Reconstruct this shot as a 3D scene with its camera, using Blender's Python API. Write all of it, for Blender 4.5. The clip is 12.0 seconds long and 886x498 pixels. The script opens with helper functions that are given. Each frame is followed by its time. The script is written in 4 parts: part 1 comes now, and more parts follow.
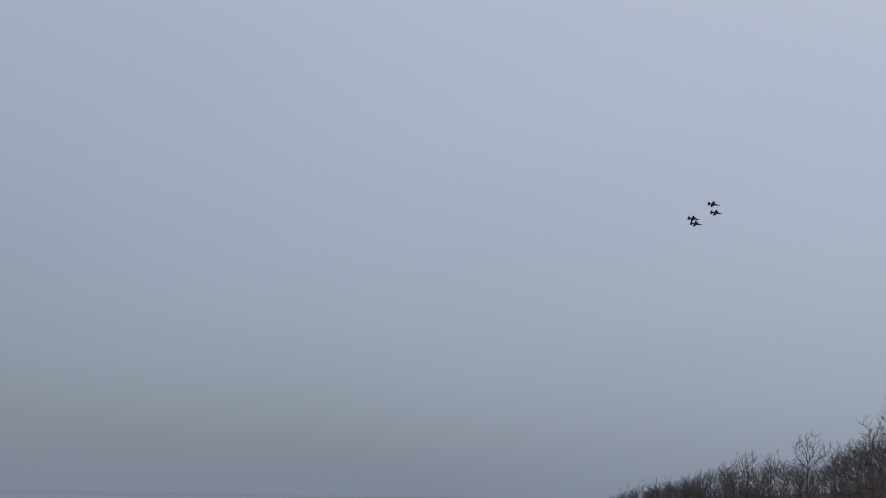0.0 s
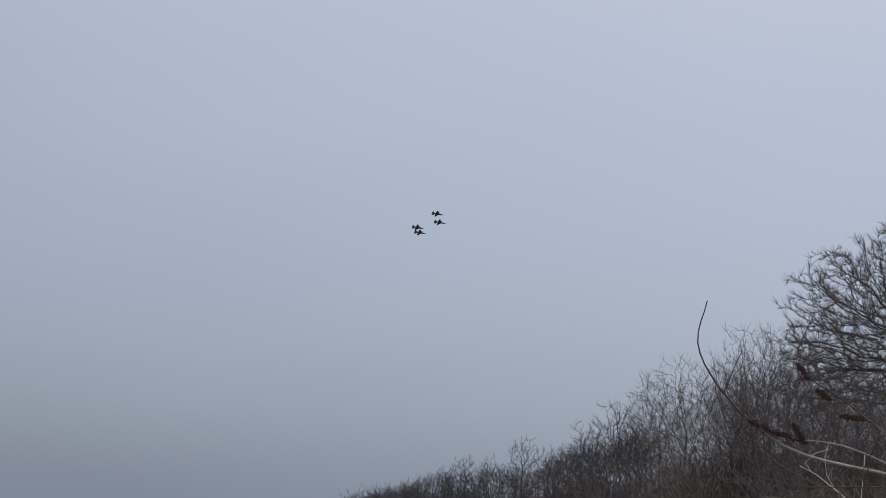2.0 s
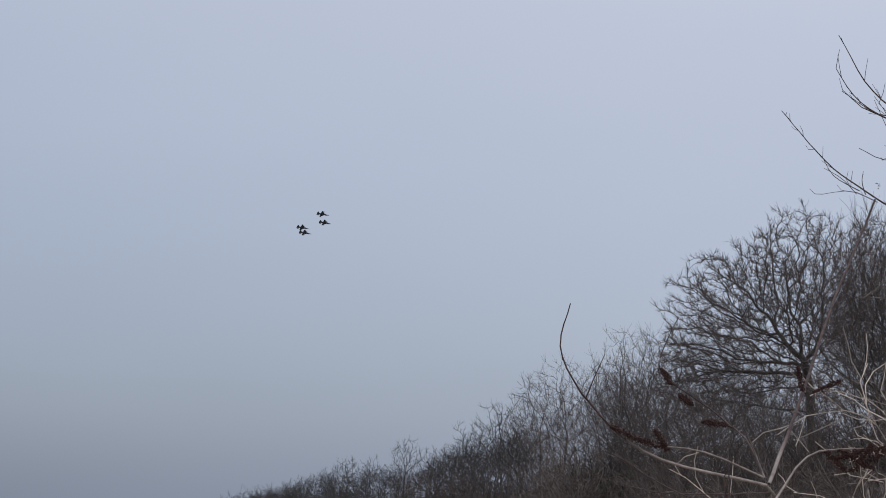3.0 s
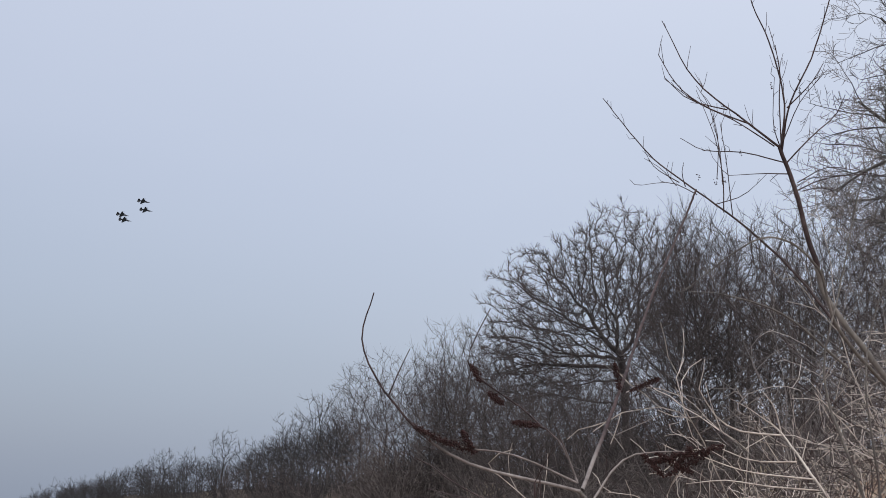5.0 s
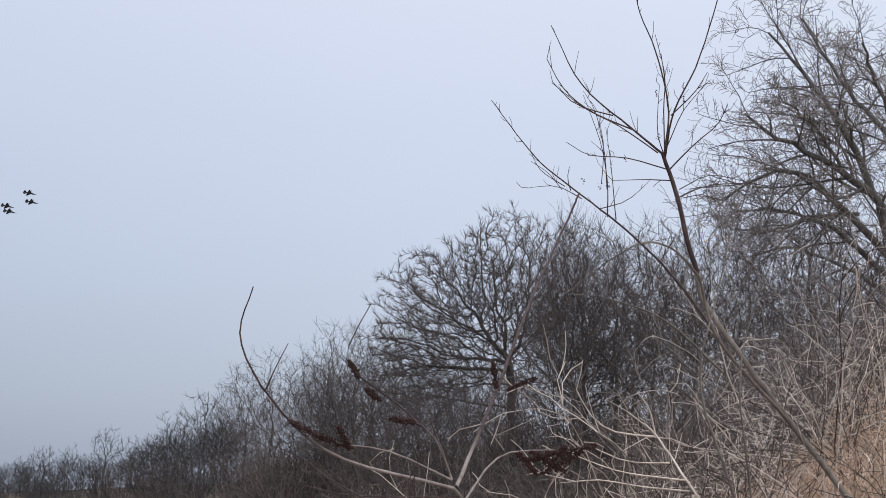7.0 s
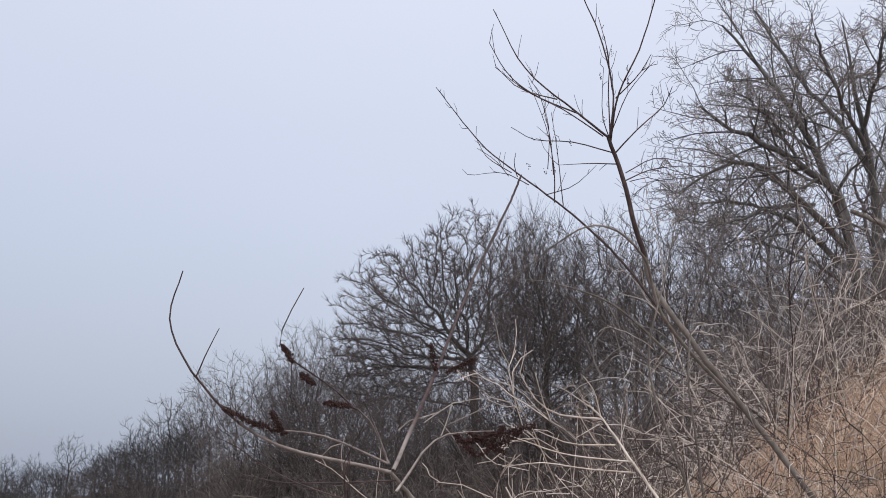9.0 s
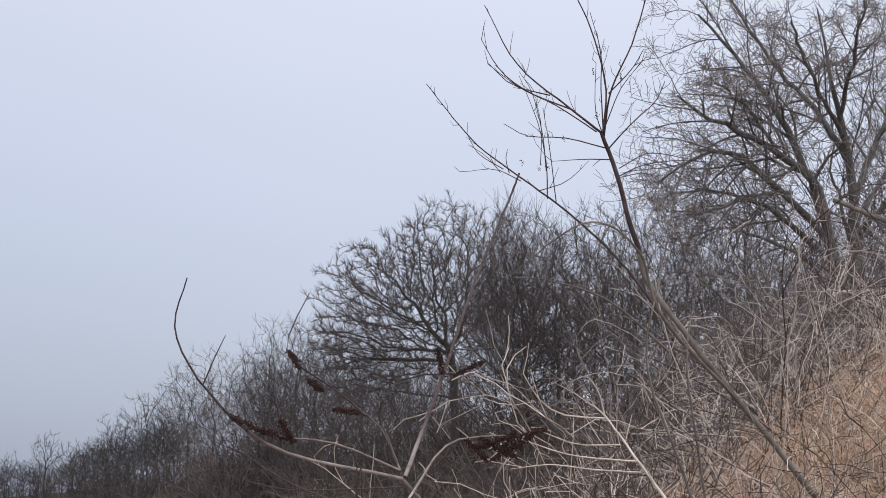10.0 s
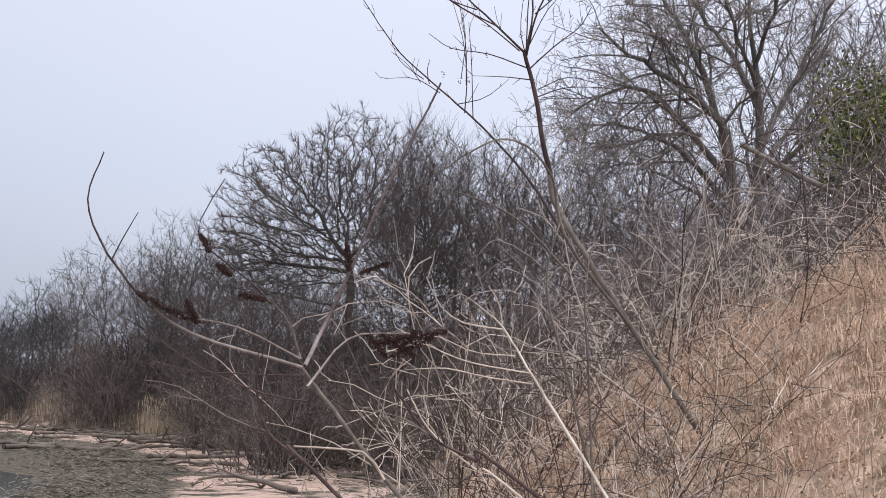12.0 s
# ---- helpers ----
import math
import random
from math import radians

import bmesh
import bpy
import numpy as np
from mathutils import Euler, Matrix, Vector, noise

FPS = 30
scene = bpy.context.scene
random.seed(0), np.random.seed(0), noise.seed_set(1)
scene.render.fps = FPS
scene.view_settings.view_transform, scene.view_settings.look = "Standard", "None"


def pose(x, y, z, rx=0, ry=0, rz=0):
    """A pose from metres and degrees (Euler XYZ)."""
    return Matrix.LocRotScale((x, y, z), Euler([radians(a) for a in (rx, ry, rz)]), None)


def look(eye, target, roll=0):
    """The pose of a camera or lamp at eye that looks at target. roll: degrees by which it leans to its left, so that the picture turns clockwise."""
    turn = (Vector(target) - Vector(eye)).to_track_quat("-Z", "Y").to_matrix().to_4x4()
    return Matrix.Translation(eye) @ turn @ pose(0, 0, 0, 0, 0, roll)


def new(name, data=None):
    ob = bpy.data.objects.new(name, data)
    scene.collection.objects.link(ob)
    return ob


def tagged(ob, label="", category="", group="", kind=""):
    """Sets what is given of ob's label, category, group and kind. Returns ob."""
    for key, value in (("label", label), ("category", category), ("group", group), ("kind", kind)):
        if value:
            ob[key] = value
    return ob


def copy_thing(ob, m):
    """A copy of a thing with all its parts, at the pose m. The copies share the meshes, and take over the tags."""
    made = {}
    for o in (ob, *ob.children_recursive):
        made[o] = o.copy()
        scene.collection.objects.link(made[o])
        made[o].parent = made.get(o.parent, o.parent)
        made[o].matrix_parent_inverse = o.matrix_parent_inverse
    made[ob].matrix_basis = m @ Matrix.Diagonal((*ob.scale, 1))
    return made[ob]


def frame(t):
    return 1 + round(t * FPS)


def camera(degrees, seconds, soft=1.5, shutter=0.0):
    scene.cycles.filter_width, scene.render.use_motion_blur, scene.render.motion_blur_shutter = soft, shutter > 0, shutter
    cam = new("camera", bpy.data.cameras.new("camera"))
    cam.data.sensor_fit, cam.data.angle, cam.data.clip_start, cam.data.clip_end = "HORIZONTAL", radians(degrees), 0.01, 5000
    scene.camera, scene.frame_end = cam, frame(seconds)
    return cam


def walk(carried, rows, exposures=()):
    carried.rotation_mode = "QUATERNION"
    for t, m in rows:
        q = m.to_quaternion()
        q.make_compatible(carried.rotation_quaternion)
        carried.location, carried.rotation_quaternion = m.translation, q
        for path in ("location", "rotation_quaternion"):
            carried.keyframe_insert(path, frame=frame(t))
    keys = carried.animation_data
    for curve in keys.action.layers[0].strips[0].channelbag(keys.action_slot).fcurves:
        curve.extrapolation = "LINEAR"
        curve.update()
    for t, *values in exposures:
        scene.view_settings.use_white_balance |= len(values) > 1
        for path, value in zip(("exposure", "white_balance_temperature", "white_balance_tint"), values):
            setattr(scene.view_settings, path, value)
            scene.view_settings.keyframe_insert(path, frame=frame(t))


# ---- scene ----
cam = camera(34.69, 12.0, soft=0.9)
PATH = [
    (0, (-0.045, -0.131, 1.655), (-1.637, 9.591, 3.374), 0.93),
    (0.5, (-0.050, -0.163, 1.647), (-1.172, 9.628, 3.344), 0.90),
    (1, (-0.146, -0.187, 1.583), (-0.736, 9.647, 3.300), 0.72),
    (1.5, (-0.146, -0.282, 1.570), (-0.244, 9.563, 3.323), 0.37),
    (2, (-0.140, -0.289, 1.568), (0.192, 9.546, 3.348), 0.27),
    (2.5, (-0.102, -0.234, 1.580), (0.654, 9.576, 3.369), 0.12),
    (3, (-0.071, -0.178, 1.586), (1.068, 9.595, 3.374), -0.06),
    (4.8, (0.025, 0.086, 1.619), (2.299, 9.669, 3.347), -0.36),
    (5, (0.025, 0.082, 1.619), (2.384, 9.645, 3.344), -0.33),
    (5.5, (0.039, 0.080, 1.616), (2.634, 9.584, 3.332), -0.27),
    (6, (0.047, 0.083, 1.615), (2.862, 9.524, 3.333), -0.08),
    (6.5, (0.052, 0.089, 1.615), (3.029, 9.477, 3.343), 0.18),
    (7, (0.046, 0.076, 1.609), (3.138, 9.426, 3.344), 0.30),
    (7.5, (0.048, 0.090, 1.612), (3.240, 9.407, 3.343), 0.24),
    (7.7, (0.049, 0.081, 1.622), (3.272, 9.392, 3.330), 0.35),
    (9.3, (0.128, 0.154, 1.572), (3.521, 9.400, 3.304), -1.41),
    (9.5, (0.125, 0.191, 1.593), (3.567, 9.429, 3.269), -1.51),
    (10, (0.069, 0.163, 1.607), (3.579, 9.377, 3.276), -1.97),
    (10.5, (0.022, 0.158, 1.605), (3.644, 9.335, 3.239), -1.59),
    (11, (0.028, 0.146, 1.591), (3.823, 9.276, 3.089), -0.38),
    (11.5, (0.022, 0.143, 1.581), (4.003, 9.219, 2.913), 1.08),
    (12, (0.035, 0.131, 1.572), (4.203, 9.156, 2.657), 2.74),
]

EXPOSURE = [(0, -0.9, 6480, 10), (1.5, -0.85, 6480, 10), (3, -0.79, 6440, 9.8), (5, -0.55, 6460, 10), (7.5, -0.4, 6520, 10.5), (9.5, -0.38, 6600, 12), (10.5, -0.4, 6600, 12), (12, -0.2, 6700, 13.5)]
walk(cam, [(t, look(eye, target, roll)) for t, eye, target, roll in PATH], EXPOSURE)

# ---- overcast daylight ----
SUN_HEIGHT, SUN_TURN = radians(50), radians(200)


def overcast_world():
    world = bpy.data.worlds.new("overcast_sky")
    world.use_nodes = True
    nt = world.node_tree
    nt.nodes.clear()
    out = nt.nodes.new("ShaderNodeOutputWorld")
    back = nt.nodes.new("ShaderNodeBackground")
    back.inputs["Strength"].default_value = 1.0
    sky = nt.nodes.new("ShaderNodeTexSky")
    sky.sky_type, sky.sun_disc = "NISHITA", False
    sky.sun_elevation, sky.sun_rotation = SUN_HEIGHT, SUN_TURN
    sky.dust_density, sky.air_density = 4.0, 1.2
    coord = nt.nodes.new("ShaderNodeTexCoord")
    split = nt.nodes.new("ShaderNodeSeparateXYZ")
    nt.links.new(coord.outputs["Generated"], split.inputs[0])
    # cloud deck: greyer towards the horizon, brighter overhead and towards the veiled sun
    lean = nt.nodes.new("ShaderNodeMath")
    lean.operation = "MULTIPLY_ADD"
    lean.inputs[1].default_value = SKY_LEAN
    nt.links.new(split.outputs["X"], lean.inputs[0])
    nt.links.new(split.outputs["Z"], lean.inputs[2])
    cloud = nt.nodes.new("ShaderNodeTexNoise")
    cloud.inputs["Scale"].default_value, cloud.inputs["Detail"].default_value = 2.2, 3.0
    cloud.inputs["Roughness"].default_value = 0.45
    flat = nt.nodes.new("ShaderNodeMapping")
    flat.inputs["Scale"].default_value = (1.0, 1.0, 2.5)
    nt.links.new(coord.outputs["Generated"], flat.inputs[0])
    nt.links.new(flat.outputs[0], cloud.inputs["Vector"])
    mixed = nt.nodes.new("ShaderNodeMath")
    mixed.operation = "MULTIPLY_ADD"
    mixed.inputs[1].default_value = 0.10
    nt.links.new(cloud.outputs["Fac"], mixed.inputs[0])
    nt.links.new(lean.outputs[0], mixed.inputs[2])
    ramp = nt.nodes.new("ShaderNodeValToRGB")
    nt.links.new(mixed.outputs[0], ramp.inputs[0])
    stops = SKY_STOPS
    ramp.color_ramp.elements[0].position, ramp.color_ramp.elements[0].color = stops[0][0], (*stops[0][1], 1)
    ramp.color_ramp.elements[1].position, ramp.color_ramp.elements[1].color = stops[-1][0], (*stops[-1][1], 1)
    for at, colour in stops[1:-1]:
        ramp.color_ramp.elements.new(at).color = (*colour, 1)
    mix = nt.nodes.new("ShaderNodeMix")
    mix.data_type = "RGBA"
    mix.inputs["Factor"].default_value = 0.04
    nt.links.new(ramp.outputs["Color"], mix.inputs["A"])
    nt.links.new(sky.outputs["Color"], mix.inputs["B"])
    nt.links.new(mix.outputs["Result"], back.inputs["Color"])
    nt.links.new(back.outputs[0], out.inputs[0])
    scene.world = world


SKY_LEAN = 0.25
SKY_STOPS = [(0.0, (0.38, 0.44, 0.56)), (0.12, (0.50, 0.575, 0.73)), (0.30, (0.70, 0.765, 0.935)), (0.50, (0.90, 0.955, 1.11)), (0.75, (1.8, 1.83, 1.95)), (1.0, (2.7, 2.72, 2.85))]
overcast_world()
lamp = bpy.data.lights.new("veiled_sun", "SUN")
lamp.energy, lamp.angle, lamp.color = 1.8, radians(25), (1.0, 0.96, 0.9)
sun = new("veiled_sun", lamp)
away = 60 * math.cos(SUN_HEIGHT)
sun.matrix_world = look((away * math.sin(SUN_TURN), 10 + away * math.cos(SUN_TURN), 60 * math.sin(SUN_HEIGHT)), (0, 10, 0))


# ---- materials ----
def surface(name, colours, scale=20.0, rough=0.85, bump=0.3, detail=6.0, stretch=(1, 1, 1), patch=None, island=0.0, metal=0.0, grain=0.5, spec=0.3):
    """A material with two scales of noise: grain between the given colours, and broad patches."""
    m = bpy.data.materials.new(name)
    m.use_nodes = True
    nt = m.node_tree
    b = nt.nodes["Principled BSDF"]
    b.inputs["Roughness"].default_value, b.inputs["Metallic"].default_value = rough, metal
    b.inputs["Specular IOR Level"].default_value = spec
    co = nt.nodes.new("ShaderNodeTexCoord")
    mp = nt.nodes.new("ShaderNodeMapping")
    mp.inputs["Scale"].default_value = stretch
    nt.links.new(co.outputs["Object"], mp.inputs[0])
    fine = nt.nodes.new("ShaderNodeTexNoise")
    fine.inputs["Scale"].default_value, fine.inputs["Detail"].default_value = scale, detail
    broad = nt.nodes.new("ShaderNodeTexNoise")
    broad.inputs["Scale"].default_value, broad.inputs["Detail"].default_value = scale * 0.13, 3.0
    nt.links.new(mp.outputs[0], fine.inputs["Vector"])
    nt.links.new(mp.outputs[0], broad.inputs["Vector"])
    add = nt.nodes.new("ShaderNodeMix")
    add.inputs["Factor"].default_value = 1 - grain
    nt.links.new(fine.outputs["Fac"], add.inputs[2])
    nt.links.new(broad.outputs["Fac"], add.inputs[3])
    value = add.outputs[0]
    if island:
        geo = nt.nodes.new("ShaderNodeNewGeometry")
        own = nt.nodes.new("ShaderNodeMix")
        own.inputs["Factor"].default_value = island
        nt.links.new(value, own.inputs[2])
        nt.links.new(geo.outputs["Random Per Island"], own.inputs[3])
        value = own.outputs[0]
    ramp = nt.nodes.new("ShaderNodeValToRGB")
    lo, hi = (0.32, 0.68) if not island else (0.2, 0.8)
    n = len(colours)
    ramp.color_ramp.elements[0].position, ramp.color_ramp.elements[0].color = lo, (*colours[0], 1)
    ramp.color_ramp.elements[1].position, ramp.color_ramp.elements[1].color = hi, (*colours[-1], 1)
    for k in range(1, n - 1):
        ramp.color_ramp.elements.new(lo + (hi - lo) * k / (n - 1)).color = (*colours[k], 1)
    nt.links.new(value, ramp.inputs[0])
    nt.links.new(ramp.outputs["Color"], b.inputs["Base Color"])
    if bump:
        bp = nt.nodes.new("ShaderNodeBump")
        bp.inputs["Strength"].default_value, bp.inputs["Distance"].default_value = bump, 0.2 / scale
        nt.links.new(fine.outputs["Fac"], bp.inputs["Height"])
        nt.links.new(bp.outputs[0], b.inputs["Normal"])
    return m


BARK = surface("grey_brown_bark", [(0.05, 0.043, 0.04), (0.10, 0.086, 0.078), (0.17, 0.15, 0.135)], 30, 0.9, 0.6, stretch=(1, 1, 0.25))
FAR_BARK = surface("dark_wood_bark", [(0.033, 0.028, 0.029), (0.062, 0.053, 0.053), (0.105, 0.091, 0.087)], 12, 0.9, 0.3)
LIGHT_BARK = surface("light_grey_bark", [(0.045, 0.044, 0.044), (0.095, 0.092, 0.09), (0.18, 0.174, 0.17)], 24, 0.9, 0.6, stretch=(1, 1, 0.3))
LIGHT_TWIG = surface("grey_twig_bark", [(0.065, 0.056, 0.056), (0.145, 0.13, 0.127), (0.30, 0.27, 0.26)], 9, 0.85, 0.2, island=0.6)
FAR_TWIG = surface("dark_distant_twig_bark", [(0.02, 0.019, 0.021), (0.038, 0.036, 0.038), (0.07, 0.065, 0.065)], 6, 0.9, 0.1, island=0.5)
TWIG = surface("brown_twig_bark", [(0.03, 0.024, 0.024), (0.066, 0.054, 0.053), (0.135, 0.113, 0.108)], 9, 0.85, 0.2, island=0.6)
SCRUB_TWIG = surface("grey_brown_scrub_bark", [(0.046, 0.038, 0.037), (0.1, 0.085, 0.081), (0.19, 0.163, 0.153)], 9, 0.85, 0.2, island=0.6)
BRUSH = surface("weathered_brush_stems", [(0.032, 0.027, 0.026), (0.065, 0.055, 0.051), (0.11, 0.094, 0.087), (0.20, 0.172, 0.158), (0.68, 0.615, 0.57)], 9, 0.85, 0.2, island=0.8)
PALE = surface("pale_weathered_stem", [(0.20, 0.165, 0.14), (0.44, 0.385, 0.34), (0.64, 0.58, 0.52)], 45, 0.8, 0.5, stretch=(1, 1, 0.4))
RED_TWIG = surface("red_brown_young_bark", [(0.026, 0.016, 0.017), (0.05, 0.033, 0.033), (0.095, 0.067, 0.064)], 60, 0.7, 0.4)
STEM = surface("grey_tan_stem_bark", [(0.065, 0.058, 0.053), (0.135, 0.12, 0.11), (0.23, 0.21, 0.19)], 50, 0.85, 0.5, stretch=(1, 1, 0.4))
SEED = surface("dried_dark_red_seeds", [(0.014, 0.007, 0.007), (0.032, 0.014, 0.013), (0.06, 0.029, 0.026)], 120, 0.9, 0.4, island=0.5)
GRASS = surface("dry_tan_grass", [(0.22, 0.16, 0.12), (0.42, 0.30, 0.225), (0.56, 0.425, 0.33), (0.68, 0.565, 0.46)], 9, 0.8, 0.0, island=0.35, grain=0.3)
DEAD_LEAF = surface("curled_dead_leaf", [(0.16, 0.105, 0.075), (0.38, 0.26, 0.19), (0.62, 0.46, 0.36)], 8, 0.8, 0.0, island=0.8)
REED = surface("dry_pale_reed", [(0.22, 0.18, 0.13), (0.36, 0.30, 0.22), (0.50, 0.43, 0.33)], 6, 0.8, 0.0, island=0.6)
DRIFT = surface("weathered_driftwood", [(0.04, 0.034, 0.03), (0.105, 0.09, 0.08), (0.28, 0.25, 0.225)], 7, 0.9, 0.7, stretch=(1, 1, 1), island=0.3)
LEAF = surface("evergreen_leaf", [(0.03, 0.048, 0.018), (0.08, 0.105, 0.03), (0.18, 0.19, 0.06)], 12, 0.8, 0.0, island=0.7, spec=0.1)
JET = surface("dull_grey_aircraft_paint", [(0.035, 0.038, 0.045), (0.05, 0.053, 0.06)], 2, 0.6, 0.0)
JET_GLASS = surface("dark_canopy_glass", [(0.02, 0.02, 0.025), (0.03, 0.03, 0.035)], 2, 0.1, 0.0)
JET_METAL = surface("heat_stained_nozzle_metal", [(0.05, 0.045, 0.04), (0.09, 0.08, 0.07)], 4, 0.4, 0.0, metal=0.8)


def two_tone(name, low, high, z0, z1):
    """Bark that is bleached on the old wood below and dark on the young wood above."""
    m = surface(name, low, 60, 0.75, 0.4)
    nt = m.node_tree
    b = nt.nodes["Principled BSDF"]
    old = b.inputs["Base Color"].links[0].from_socket
    co, split = nt.nodes.new("ShaderNodeTexCoord"), nt.nodes.new("ShaderNodeSeparateXYZ")
    nt.links.new(co.outputs["Object"], split.inputs[0])
    along = nt.nodes.new("ShaderNodeMapRange")
    along.inputs["From Min"].default_value, along.inputs["From Max"].default_value = z0, z1
    nt.links.new(split.outputs["Z"], along.inputs["Value"])
    grain = nt.nodes.new("ShaderNodeTexNoise")
    grain.inputs["Scale"].default_value = 70
    nt.links.new(co.outputs["Object"], grain.inputs["Vector"])
    ramp = nt.nodes.new("ShaderNodeValToRGB")
    ramp.color_ramp.elements[0].position, ramp.color_ramp.elements[0].color = 0.35, (*high[0], 1)
    ramp.color_ramp.elements[1].position, ramp.color_ramp.elements[1].color = 0.65, (*high[-1], 1)
    nt.links.new(grain.outputs["Fac"], ramp.inputs[0])
    mix = nt.nodes.new("ShaderNodeMix")
    mix.data_type = "RGBA"
    nt.links.new(along.outputs[0], mix.inputs["Factor"])
    nt.links.new(old, mix.inputs["A"])
    nt.links.new(ramp.outputs["Color"], mix.inputs["B"])
    nt.links.new(mix.outputs["Result"], b.inputs["Base Color"])
    return m


SUMAC_BARK = two_tone("bleached_to_red_bark", [(0.12, 0.10, 0.095), (0.28, 0.25, 0.235), (0.48, 0.44, 0.41)], [(0.026, 0.016, 0.017), (0.065, 0.042, 0.042)], 1.60, 1.76)


def ground_material():
    """Wet edge, wrack, sand and leaf-strewn turf, told apart by the distance from the foot of the bank."""
    m = bpy.data.materials.new("beach_and_bank")
    m.use_nodes = True
    nt = m.node_tree
    b = nt.nodes["Principled BSDF"]
    b.inputs["Roughness"].default_value = 0.95
    b.inputs["Specular IOR Level"].default_value = 0.15
    co = nt.nodes.new("ShaderNodeTexCoord")
    at = nt.nodes.new("ShaderNodeAttribute")
    at.attribute_name = "bank"

    def noise_of(scale, detail=5.0):
        n = nt.nodes.new("ShaderNodeTexNoise")
        n.inputs["Scale"].default_value, n.inputs["Detail"].default_value = scale, detail
        nt.links.new(co.outputs["Object"], n.inputs["Vector"])
        return n.outputs["Fac"]

    def ramp_of(value, stops):
        r = nt.nodes.new("ShaderNodeValToRGB")
        r.color_ramp.elements[0].position, r.color_ramp.elements[0].color = stops[0][0], (*stops[0][1], 1)
        r.color_ramp.elements[1].position, r.color_ramp.elements[1].color = stops[-1][0], (*stops[-1][1], 1)
        for p, c in stops[1:-1]:
            r.color_ramp.elements.new(p).color = (*c, 1)
        nt.links.new(value, r.inputs[0])
        return r.outputs["Color"]

    def step(value, lo, hi):
        r = nt.nodes.new("ShaderNodeMapRange")
        r.inputs["From Min"].default_value, r.inputs["From Max"].default_value = lo, hi
        nt.links.new(value, r.inputs["Value"])
        return r.outputs[0]

    def mix_of(factor, a, c):
        x = nt.nodes.new("ShaderNodeMix")
        x.data_type = "RGBA"
        nt.links.new(factor, x.inputs["Factor"])
        nt.links.new(a, x.inputs["A"])
        nt.links.new(c, x.inputs["B"])
        return x.outputs["Result"]

    ragged = nt.nodes.new("ShaderNodeMath")
    ragged.operation = "MULTIPLY_ADD"
    ragged.inputs[1].default_value = 3.0
    nt.links.new(noise_of(0.45, 6), ragged.inputs[0])
    nt.links.new(at.outputs["Fac"], ragged.inputs[2])
    edge = ragged.outputs[0]
    sand = ramp_of(noise_of(6), [(0.3, (0.25, 0.18, 0.15)), (0.5, (0.36, 0.27, 0.23)), (0.7, (0.45, 0.35, 0.30))])
    wrack = ramp_of(noise_of(9, 8), [(0.35, (0.03, 0.028, 0.023)), (0.5, (0.07, 0.063, 0.05)), (0.68, (0.15, 0.132, 0.105))])
    # turf is coloured darker than the grass: painted shade in the gaps between blades
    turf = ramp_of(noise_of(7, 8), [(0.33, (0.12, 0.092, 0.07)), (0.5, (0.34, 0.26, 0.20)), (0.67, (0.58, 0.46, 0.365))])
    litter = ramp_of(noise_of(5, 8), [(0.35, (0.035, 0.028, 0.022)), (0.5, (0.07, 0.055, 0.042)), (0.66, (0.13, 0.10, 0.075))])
    place = nt.nodes.new("ShaderNodeSeparateXYZ")
    nt.links.new(co.outputs["Object"], place.inputs[0])
    strewn = mix_of(step(noise_of(0.9, 7), 0.53, 0.58), sand, wrack)
    low = mix_of(step(edge, -3.4, -3.0), wrack, strewn)
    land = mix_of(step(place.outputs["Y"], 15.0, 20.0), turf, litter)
    full = mix_of(step(edge, 0.9, 1.3), low, land)
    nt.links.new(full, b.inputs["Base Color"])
    bp = nt.nodes.new("ShaderNodeBump")
    bp.inputs["Strength"].default_value, bp.inputs["Distance"].default_value = 0.7, 0.06
    nt.links.new(noise_of(11, 8), bp.inputs["Height"])
    nt.links.new(bp.outputs[0], b.inputs["Normal"])
    return m


def water_material():
    m = bpy.data.materials.new("calm_shallow_water")
    m.use_nodes = True
    nt = m.node_tree
    b = nt.nodes["Principled BSDF"]
    b.inputs["Base Color"].default_value = (0.10, 0.11, 0.11, 1)
    b.inputs["Roughness"].default_value = 0.03
    n = nt.nodes.new("ShaderNodeTexNoise")
    n.inputs["Scale"].default_value, n.inputs["Detail"].default_value = 5.0, 4.0
    co = nt.nodes.new("ShaderNodeTexCoord")
    nt.links.new(co.outputs["Object"], n.inputs["Vector"])
    bp = nt.nodes.new("ShaderNodeBump")
    bp.inputs["Strength"].default_value, bp.inputs["Distance"].default_value = 0.02, 0.02
    nt.links.new(n.outputs["Fac"], bp.inputs["Height"])
    nt.links.new(bp.outputs[0], b.inputs["Normal"])
    return m


# ---- mesh helpers ----
def mesh_of(name, verts, quads, mat, smooth=True):
    me = bpy.data.meshes.new(name)
    verts, quads = np.asarray(verts, np.float32), np.asarray(quads, np.int32)
    k = quads.shape[1]
    me.vertices.add(len(verts))
    me.vertices.foreach_set("co", verts.ravel())
    me.loops.add(quads.size)
    me.loops.foreach_set("vertex_index", quads.ravel())
    me.polygons.add(len(quads))
    me.polygons.foreach_set("loop_start", np.arange(0, quads.size, k, dtype=np.int32))
    me.polygons.foreach_set("use_smooth", np.full(len(quads), smooth))
    me.update(calc_edges=True)
    me.materials.append(mat)
    return me


def part(name, data, parent, label=""):
    """Links a mesh, or a bmesh with its material, as one object under a thing or a part."""
    ob = new(name, data)
    ob.parent = parent
    return tagged(ob, label)


def thing(name, place, label, category, group="", kind=""):
    ob = new(name)
    ob.location = place
    return tagged(ob, label, category, group, kind)


